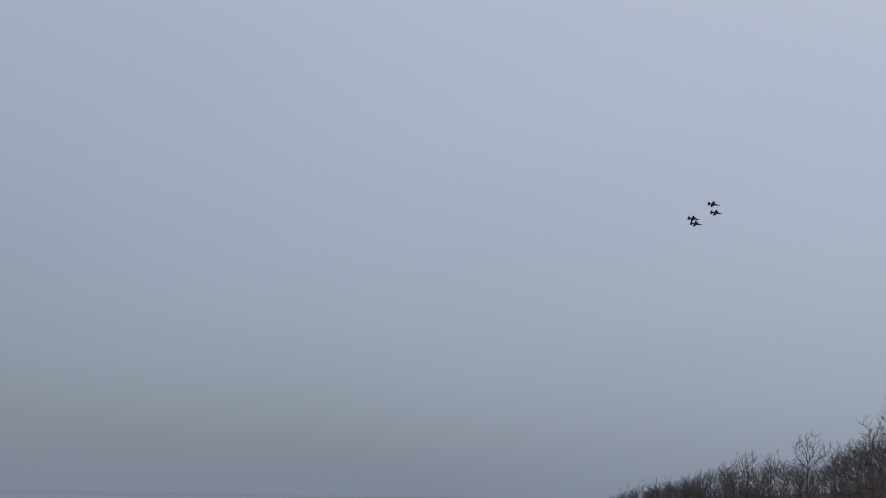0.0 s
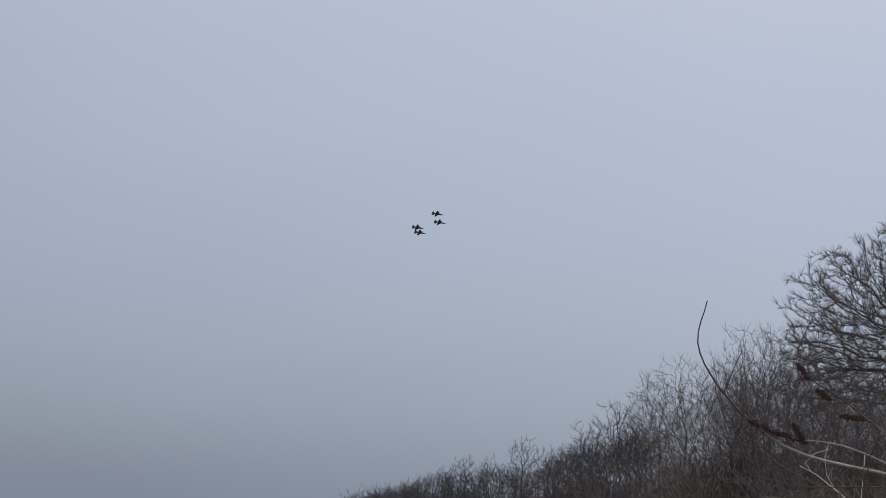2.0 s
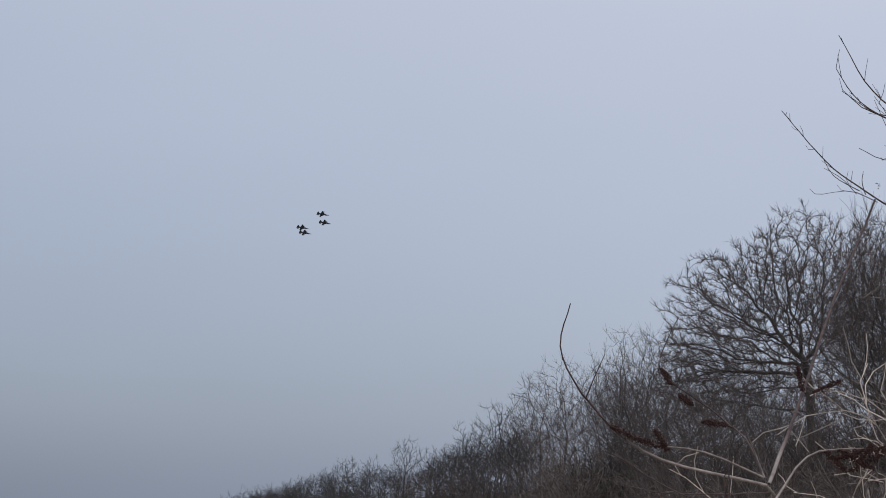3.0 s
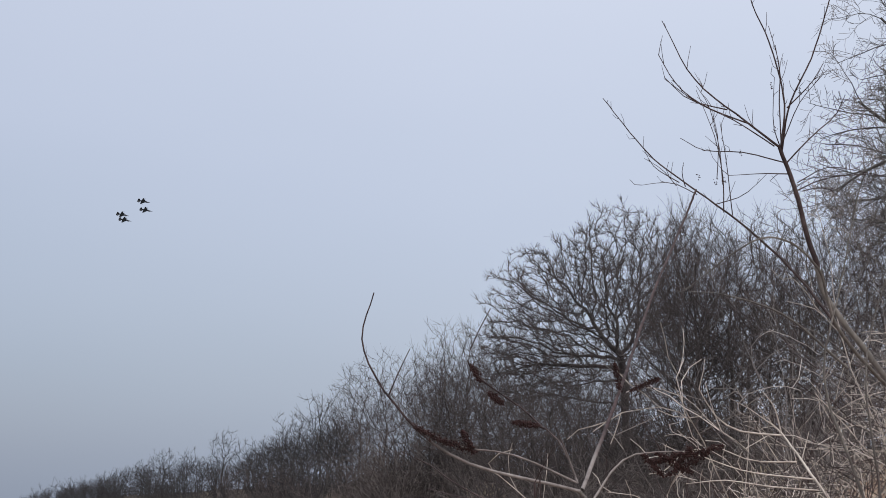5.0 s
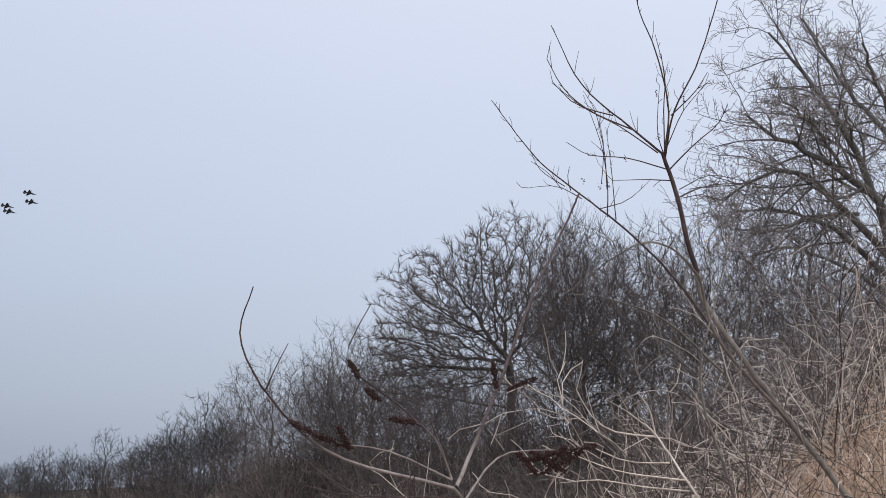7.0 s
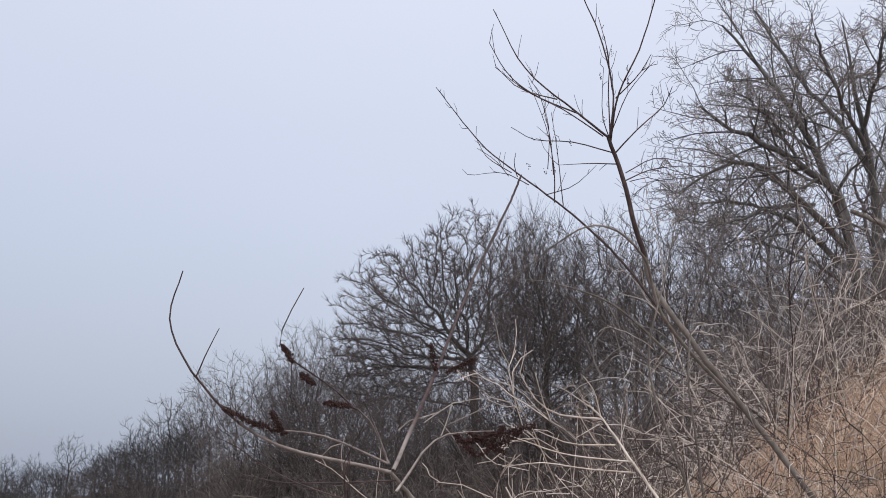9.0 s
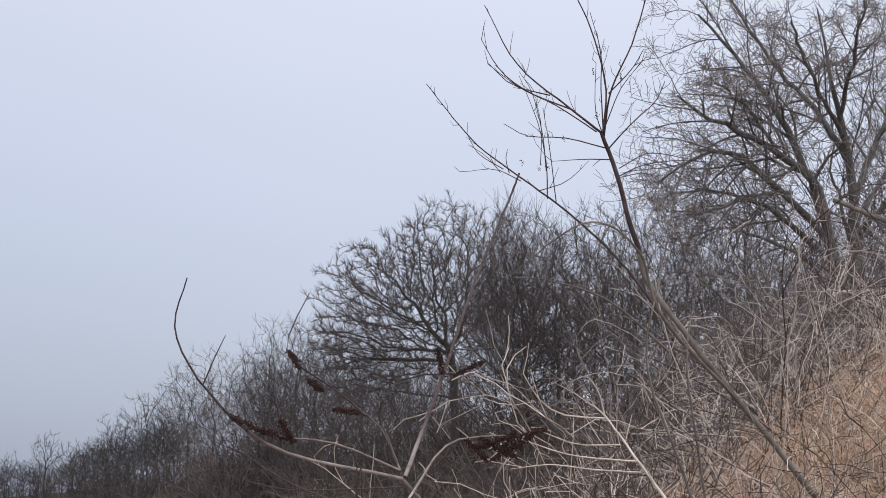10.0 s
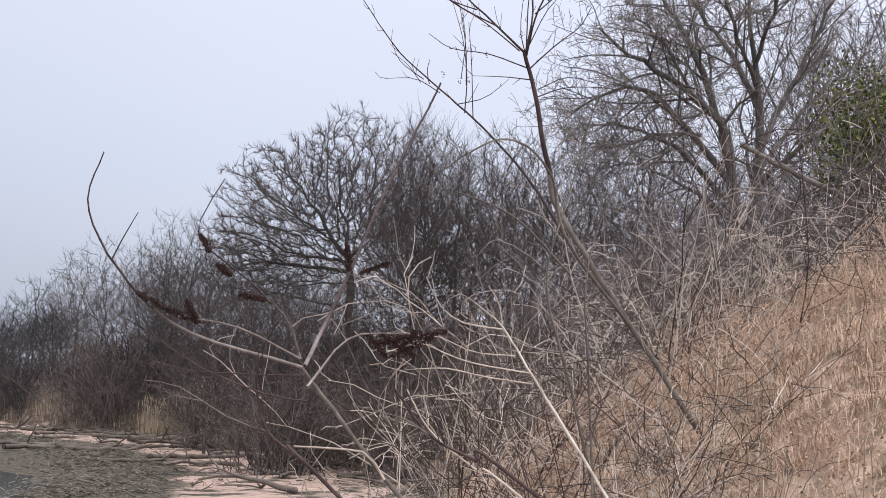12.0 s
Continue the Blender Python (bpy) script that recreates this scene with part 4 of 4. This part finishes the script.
for x, y, z in [(1.994, 4.439, 2.693), (2.045, 4.420, 2.677), (2.072, 4.406, 2.682), (2.188, 4.265, 2.979), (2.211, 4.296, 2.841), (2.115, 4.363, 2.770), (2.391, 4.215, 2.783), (2.412, 4.207, 2.771), (2.217, 4.226, 3.051), (2.274, 4.227, 2.957)]:
    seed_head(young, (x, y, z), (x + 0.004, y, z - 0.02), rng, 0.006, 12)


# ---- dry grass on the bank ----
def grass_mesh(name, count, place, lo, hi, width, mat, seed, lean=0.6):
    rng = np.random.default_rng(seed)
    x, y = place(rng, count)
    count = len(x)
    z = height(x, y)
    a, h = rng.uniform(0, 6.28, count), rng.uniform(lo, hi, count)
    bend = np.abs(rng.normal(0.3 * lean, 0.7 * lean, count))
    dx, dy = np.cos(a), np.sin(a)
    wx, wy = -dy * width, dx * width
    root = np.stack([x, y, z - 0.02], 1)
    mid = root + np.stack([dx * np.minimum(bend, 1.6) * h * 0.25, dy * np.minimum(bend, 1.6) * h * 0.25, h * np.maximum(0.65 - 0.15 * bend, 0.2)], 1)
    tip = root + np.stack([dx * np.minimum(bend, 1.6) * h * 0.9, dy * np.minimum(bend, 1.6) * h * 0.9, h * np.maximum(1 - 0.32 * bend, 0.12)], 1)
    side = np.stack([wx, wy, np.zeros(count)], 1)
    v = np.stack([root - side, root + side, mid + side * 0.8, mid - side * 0.8, tip + side * 0.15, tip - side * 0.15], 1).reshape(-1, 3)
    o = np.arange(count)[:, None] * 6
    q = np.concatenate([o + np.array([0, 1, 2, 3]), o + np.array([3, 2, 4, 5])])
    return mesh_of(name, v, q, mat)


def bank_places(rng, n):
    """Near part of the slope, in uneven tufts."""
    a, d = np.radians(rng.uniform(25.5, 47, n)), rng.uniform(3.4**1.6, 13**1.6, n) ** (1 / 1.6)
    x, y = d * np.sin(a), d * np.cos(a)
    tuft = np.floor(x / 0.17) * 12.99 + np.floor(y / 0.17) * 78.23
    pull = 0.35 * (np.sin(tuft * 43.7) + 1) / 2
    cx, cy = (np.floor(x / 0.17) + 0.5) * 0.17 + 0.06 * np.sin(tuft), (np.floor(y / 0.17) + 0.5) * 0.17 + 0.06 * np.cos(tuft)
    x, y = x + (cx - x) * pull, y + (cy - y) * pull
    bare = np.sin(5.3 * x + 1.1) * np.sin(4.6 * y + 2.0) + 0.6 * np.sin(11.7 * x - 7.9 * y)
    keep = (from_foot(x, y) > -0.2) & (bare < rng.uniform(0.5, 2.4, n))
    return x[keep], y[keep]


tagged(new("dry_grass", grass_mesh("dry_grass", 108000, bank_places, 0.05, 0.15, 0.0015, GRASS, 51, 3.4)), "matted dry tan grass on the bank", "grass", kind="stuff")


def weed_places(rng, n):
    a, d = np.radians(rng.uniform(26, 47, n)), np.sqrt(rng.uniform(3.8**2, 13**2, n))
    x, y = d * np.sin(a), d * np.cos(a)
    keep = (np.sin(3.1 * x + 0.7) * np.sin(2.7 * y) > rng.uniform(-0.8, 1.0, n)) & (from_foot(x, y) > 0)
    return x[keep], y[keep]


tagged(new("dry_weeds", grass_mesh("dry_weeds", 7000, weed_places, 0.1, 0.34, 0.0017, REED, 53, 1.8)), "pale dry weed stalks standing in the grass", "weeds", kind="stuff")


def leaf_litter():
    """Curled dead leaves lying in the grass."""
    rng = np.random.default_rng(54)
    x, y = bank_places(rng, 42000)
    n = len(x)
    c = np.stack([x, y, height(x, y) + rng.uniform(0.02, 0.2, n)], 1)
    a = rng.normal(0, 1, (n, 3)) * np.array([1, 1, 0.5])
    a /= np.linalg.norm(a, axis=1, keepdims=True)
    e = np.cross(a, rng.normal(0, 1, (n, 3)) * np.array([0.5, 0.5, 1]))
    e /= np.linalg.norm(e, axis=1, keepdims=True)
    s = rng.uniform(0.003, 0.008, (n, 1))
    up = np.array([0, 0, 1.0]) * s * 0.5
    v = np.stack([c - a * s, c + e * s * 0.55 + up, c + a * s, c - e * s * 0.55 + up], 1).reshape(-1, 3)
    tagged(new("dead_leaves", mesh_of("dead_leaves", v, np.arange(n)[:, None] * 4 + np.arange(4), DEAD_LEAF, False)), "curled brown dead leaves in the grass", "leaves", kind="stuff")


leaf_litter()


def edge_places(rng, n):
    y = rng.uniform(17, 62, n)
    u = np.abs(rng.normal(0.6, 0.9, n))
    return u + np.interp(y, FOOT_Y, FOOT_X), y


tagged(new("beach_grass", grass_mesh("beach_grass", 2600, edge_places, 0.12, 0.45, 0.006, GRASS, 52, 0.5)), "pale dry grass along the foot of the wood", "grass", kind="stuff")


def strip_places(rng, n):
    """A strip of rank grass low on the slope, before the scrub."""
    a, d = np.radians(rng.uniform(17, 28, n)), rng.uniform(13.5, 19, n)
    x, y = d * np.sin(a), d * np.cos(a)
    keep = (from_foot(x, y) > 0.1) & (np.sin(1.3 * x) * np.sin(1.9 * y + 0.4) > rng.uniform(-0.9, 0.6, n))
    return x[keep], y[keep]


tagged(new("rank_grass", grass_mesh("rank_grass", 5200, strip_places, 0.2, 0.65, 0.004, REED, 57, 0.5)), "rank dry grass low on the slope", "grass", kind="stuff")


def reed_clump(x, y, seed, tall=1.5, count=90):
    def spot(rng, n):
        return x + rng.normal(0, 0.55, n), y + rng.normal(0, 0.5, n)

    clump = thing("reed_clump", (0, 0, 0), "clump of pale dry reeds at the edge of the wood", "reeds", "reeds at the wood's edge")
    tagged(part("leaf_tuft", grass_mesh("leaf_tuft", count * 4, spot, tall * 0.4, tall * 0.8, 0.007, REED, seed, 0.3), clump), kind="stuff")
    rng = np.random.default_rng(seed)
    xs, ys = spot(rng, count)
    tubes = []
    for a, b in zip(xs, ys):
        z, h, l = on_ground(a, b), tall * rng.uniform(0.7, 1.1), rng.normal(0, 0.1)
        tubes.append(([np.array([a, b, z]), np.array([a + l * 0.3, b, z + h * 0.55]), np.array([a + l, b, z + h * 0.85])], 0.006, 0.005, 3))
        tubes.append(([np.array([a + l, b, z + h * 0.85]), np.array([a + l * 1.2, b, z + h * 0.93]), np.array([a + l * 1.5, b, z + h])], 0.016, 0.004, 4))
    tagged(part("stalk_tuft", tube_mesh("stalk_tuft", tubes, REED), clump), kind="stuff")


for n, (x, y) in enumerate([(12.6, 49.5), (13.2, 48.8), (13.2, 27.0)]):
    reed_clump(x, y, 60 + n, 1.3 if n < 2 else 0.9)


# ---- driftwood and wrack on the beach ----
def drift_log(x, y, length, r, turn, seed, pitch=0.0):
    rng = np.random.default_rng(seed)
    z = on_ground(x, y)
    log = thing("drift_log", (x, y, z), "weathered grey driftwood log lying on sand", "log", "driftwood on the beach")
    half, r = length / 2, r * 0.62
    pts = smooth_path([(-half, 0, r * 0.8), (-half * 0.3, rng.normal(0, 0.12 * length), r * 0.7), (half * 0.4, rng.normal(0, 0.09 * length), r * 0.8 + pitch * 0.5), (half, 0, r * 0.8 + pitch)], 22, r * 0.24, rng)
    ends = [([pts[0], pts[0] - np.array([0.4 * r, 0, 0])], r, 0.1 * r, 9), ([pts[-1], pts[-1] + np.array([0.5 * r, 0, 0])], r * 0.55, 0.05 * r, 9)]
    me = tube_mesh("trunk", [(list(pts), r, r * 0.55, 9), *ends], DRIFT)
    trunk = part("trunk", me, log)
    for k in range(int(rng.integers(1, 4))):
        p = pts[int(rng.integers(3, 20))]
        d = unit(np.array([rng.normal(0, 0.6), rng.choice([-1, 1]) * rng.uniform(0.3, 1), rng.uniform(0.1, 0.7)]))
        s = rng.uniform(0.1, 0.28) * length
        part("stub", tube_mesh("stub", [([p, p + d * s * 0.5, p + d * s + np.array([0, 0, 0.02])], r * 0.4, r * 0.15, 6)], DRIFT), trunk)
    log.rotation_euler = (0, 0, radians(turn))
    return log


LOGS = [
    (12.3, 45.2, 4.2, 0.16, 4), (13.4, 43.8, 3.0, 0.13, -8), (11.4, 44.0, 2.6, 0.10, 18), (14.0, 41.5, 2.4, 0.12, 6), (9.3, 41.5, 4.6, 0.13, 24),
    (7.6, 40.2, 4.0, 0.12, 16), (7.2, 43.5, 3.6, 0.10, -6), (10.2, 36.0, 3.8, 0.12, 28), (8.2, 34.5, 2.6, 0.08, 22), (11.0, 47.5, 2.8, 0.11, -12),
    (9.6, 50.0, 3.0, 0.10, 5), (8.6, 47.5, 2.2, 0.09, 31), (12.8, 39.2, 2.2, 0.10, -20), (11.6, 32.5, 2.6, 0.09, 12), (12.6, 35.0, 3.2, 0.12, 2),
]
for n, (x, y, length, r, turn) in enumerate(LOGS):
    drift_log(x, y, length, r, turn, 80 + n)
rng = np.random.default_rng(77)
for n in range(44):
    y = rng.uniform(30, 58)
    x = float(np.interp(y, FOOT_Y, FOOT_X)) - abs(rng.normal(1.2, 1.2))
    drift_log(x, y, rng.uniform(0.7, 2.2), rng.uniform(0.04, 0.11), rng.normal(8, 50), 100 + n, rng.uniform(0, 0.12))


def drift_branch(seed):
    """A crooked, forked piece of drifted brushwood, about 1 m long."""
    rng = np.random.default_rng(seed)
    bough = thing("drift_branch", (0, 0, 0), "crooked grey drifted branch lying on the beach", "branch", "brushwood on the beach")
    spec = spec_of((4, 3), 1.2, seg=(6, 4, 2), wob=(0.16, 0.2, 0.25), up=(0.0, 0.02, 0.02), low=(0.25, 0.2), angle=((25, 60), (25, 60)), ratio=(0.5, 0.5), thin=0.006, curl=0.6)
    out = [[], [], []]
    grow(out, rng, np.array([-0.6, 0, 0.04]), unit(np.array([1.0, 0.1, 0.08])), 1.2, 0.035, 0, spec)
    out = [[([np.array([p[0], p[1], abs(p[2]) * 0.6]) for p in t[0]], t[1], t[2], 5) for t in lv] for lv in out]
    butt = out[0][0][0][0]
    out[0].append(([butt, butt - np.array([0.02, 0, 0])], 0.035, 0.004, 5))
    part("trunk", tube_mesh("trunk", out[0], DRIFT), bough)
    for t in out[1]:
        part("stub", tube_mesh("stub", [t], DRIFT), bough)
    tagged(part("twig_tangle", tube_mesh("twig_tangle", out[2], DRIFT), bough), kind="stuff")
    return bough


drift_kinds = [drift_branch(130 + k) for k in range(4)]
spots = []
for n in range(84):
    y = rng.uniform(24, 58)
    back = abs(rng.normal(0.4, 1.5)) if n % 3 else rng.uniform(3.5, 6.5)
    spots.append((float(np.interp(y, FOOT_Y, FOOT_X)) - back, y, rng.uniform(0.6, 1.8) * (1 if n % 3 else 0.4), rng.uniform(0, 360)))
scatter(drift_kinds, spots)


def wrack_litter():
    """Broken sticks, reed stems and pebbles washed up in a band along the water."""
    rng = np.random.default_rng(71)
    tubes = []
    for _ in range(6500):
        y = rng.uniform(20, 56)
        u = rng.choice([rng.normal(-6.3, 0.8), rng.normal(-0.8, 0.7)], p=[0.8, 0.2])
        x = u + float(np.interp(y, FOOT_Y, FOOT_X))
        z, a, s = on_ground(x, y), rng.uniform(0, 3.14), rng.uniform(0.03, 0.22)
        d = np.array([math.cos(a), math.sin(a), 0]) * s / 2
        c, k = np.array([x, y, z + rng.uniform(0.0, 0.05)]), rng.uniform(-0.03, 0.05)
        r = rng.uniform(0.003, 0.011)
        tubes.append(([c - d, c + np.array([0, 0, 0.02]), c + d + np.array([0, 0, k])], r, r * 0.6, 4))
    tagged(new("wrack_litter", tube_mesh("wrack_litter", tubes, surface("dark_wrack", [(0.03, 0.028, 0.024), (0.08, 0.072, 0.06), (0.24, 0.215, 0.185)], 6, 0.9, 0.2, island=0.85))), "dark tide line of broken sticks and weed", "debris", kind="stuff")


wrack_litter()


# ---- evergreen shrub high on the bank ----
def evergreen_shrub(x, y, tall, wide, seed):
    rng = np.random.default_rng(seed)
    z = on_ground(x, y)
    shrub = thing("evergreen_shrub", (x, y, z), "green evergreen shrub among bare branches", "shrub")
    tubes, v, q = [], [], []
    for _ in range(42):
        a, e = rng.uniform(0, 6.28), rng.uniform(0.1, 1) * wide
        tip = np.array([math.cos(a) * e, math.sin(a) * e, tall * rng.uniform(0.5, 1.0)])
        pts = smooth_path([(0, 0, -0.1), tip * np.array([0.4, 0.4, 0.6]), tip], 7, 0.02, rng)
        tubes.append((list(pts), 0.018, 0.004, 5))
        for _ in range(240):
            c = pts[int(rng.integers(3, 7))] + rng.normal(0, 0.17, 3)
            d, s = unit(rng.normal(0, 1, 3)), rng.uniform(0.03, 0.06)
            side = unit(np.cross(d, rng.normal(0, 1, 3))) * s * 0.32
            o = len(v)
            v += [c, c + d * s * 0.5 + side, c + d * s, c + d * s * 0.5 - side]
            q.append((o, o + 1, o + 2, o + 3))
    part("stem", tube_mesh("stem", tubes, BARK), shrub)
    part("foliage", mesh_of("foliage", v, q, LEAF, False), shrub, "small glossy green leaves")


evergreen_shrub(9.25, 10.45, 2.2, 0.5, 91)

# the fallen pale limb and the grey leaning limb beyond the scrub
limb = thing("fallen_limb", (0, 0, 0), "pale barkless dead limb caught in the scrub", "branch")
branches(limb, [("root", 0.06, 0.03, [(7.90, 8.84, 2.79), (7.63, 9.06, 2.92), (7.35, 9.28, 3.02), (7.03, 9.52, 3.04), (6.96, 9.58, 3.01)])], {"root": PALE}, 95, 0.004)
limb = thing("leaning_limb", (0, 0, 0), "grey dead limb leaning out of the wood", "branch")
branches(limb, [("root", 0.075, 0.04, [(7.64, 7.96, 2.92), (7.36, 8.20, 3.10), (6.94, 8.51, 3.35), (6.58, 8.74, 3.57), (6.48, 8.81, 3.63)])], {"root": STEM}, 96, 0.004)


# ---- four jets in formation ----
def loft(name, rings, mat, sides=10):
    """A body through rings of (x, half width, half height, z)."""
    v, q = [], []
    for x, w, h, z in rings:
        for k in range(sides):
            a = 2 * math.pi * k / sides
            v.append((x, w * math.cos(a), z + h * math.sin(a)))
    for i in range(len(rings) - 1):
        for k in range(sides):
            a, b = i * sides + k, i * sides + (k + 1) % sides
            q.append((a, b, b + sides, a + sides))
    return mesh_of(name, v, q, mat)


def plate(name, outline, thick, mat, upright=False):
    """A thin bevelled slab: a wing lying flat, or a fin standing up."""
    bm = bmesh.new()
    for z in (-thick / 2, thick / 2):
        f = bm.faces.new([bm.verts.new((x, z, y) if upright else (x, y, z)) for x, y in outline])
    bm.verts.ensure_lookup_table()
    n = len(outline)
    for k in range(n):
        j = (k + 1) % n
        bm.faces.new([bm.verts[k], bm.verts[j], bm.verts[n + j], bm.verts[n + k]])
    bmesh.ops.recalc_face_normals(bm, faces=bm.faces)
    return from_bm(name, bm, mat, False)


def build_jet():
    jet = thing("fighter_jet", (0, 0, 0), "grey single-engine fighter jet flying in formation", "aircraft", "jets in formation")
    body = part("fuselage", loft("fuselage", [(7.6, 0.02, 0.02, -0.1), (6.2, 0.32, 0.32, -0.05), (4.4, 0.55, 0.6, 0.0), (2.4, 0.7, 0.85, -0.1), (0, 0.85, 0.85, -0.15), (-3, 0.85, 0.75, 0), (-6.0, 0.6, 0.6, 0)], JET), jet)
    part("canopy", loft("canopy", [(4.9, 0.05, 0.05, 0.5), (4.0, 0.36, 0.42, 0.62), (3.0, 0.4, 0.5, 0.68), (1.6, 0.2, 0.2, 0.75), (1.0, 0.02, 0.02, 0.75)], JET_GLASS), body, "dark glass canopy")
    part("air_intake", loft("air_intake", [(3.4, 0.5, 0.3, -0.75), (2.0, 0.55, 0.42, -0.75), (-1.5, 0.5, 0.3, -0.6)], JET), jet)
    part("nozzle", loft("nozzle", [(-6.0, 0.62, 0.62, 0), (-7.2, 0.45, 0.45, 0)], JET_METAL), body, "dark metal engine nozzle")
    part("fin", plate("fin", [(-3.4, 0.6), (-6.6, 0.6), (-7.0, 3.2), (-5.9, 3.2)], 0.14, JET, True), jet)
    for s in (1, -1):
        half = part("wing", plate("wing", [(2.6, 0.7 * s), (1.2, 1.3 * s), (-1.6, 4.9 * s), (-2.7, 4.9 * s), (-2.9, 0.7 * s)], 0.16, JET), jet)
        part("tailplane", plate("tailplane", [(-4.4, 0.6 * s), (-6.0, 2.8 * s), (-7.0, 2.8 * s), (-7.1, 0.6 * s)], 0.12, JET), jet)
        part("wing_tank", loft("wing_tank", [(2.0, 0.03, 0.03, -0.6), (0.8, 0.3, 0.3, -0.6), (-1.6, 0.3, 0.3, -0.6), (-3.0, 0.03, 0.03, -0.6)], JET, 8), half).location = (0, 2.1 * s, 0)
        part("missile", loft("missile", [(0.6, 0.02, 0.02, 0), (0.3, 0.1, 0.1, 0), (-2.9, 0.1, 0.1, 0)], JET, 6), half).location = (0, 4.95 * s, 0)
    return jet


ahead, wing = Vector((0.96, 0.26, -0.13)).normalized(), Vector((0.05, -0.86, 0.5))
top = ahead.cross(wing).normalized()
wing = top.cross(ahead)
turned = Matrix((ahead, wing, top)).transposed().to_4x4()
FORMATION = [(47.4, 1585.6, 329.1), (50.1, 1587.4, 319.6), (25.0, 1589.2, 313.7), (27.7, 1590.2, 308.0)]
lead = build_jet()
lead.matrix_basis = Matrix.Translation(FORMATION[0]) @ turned
for place in FORMATION[1:]:
    copy_thing(lead, Matrix.Translation(place) @ turned)
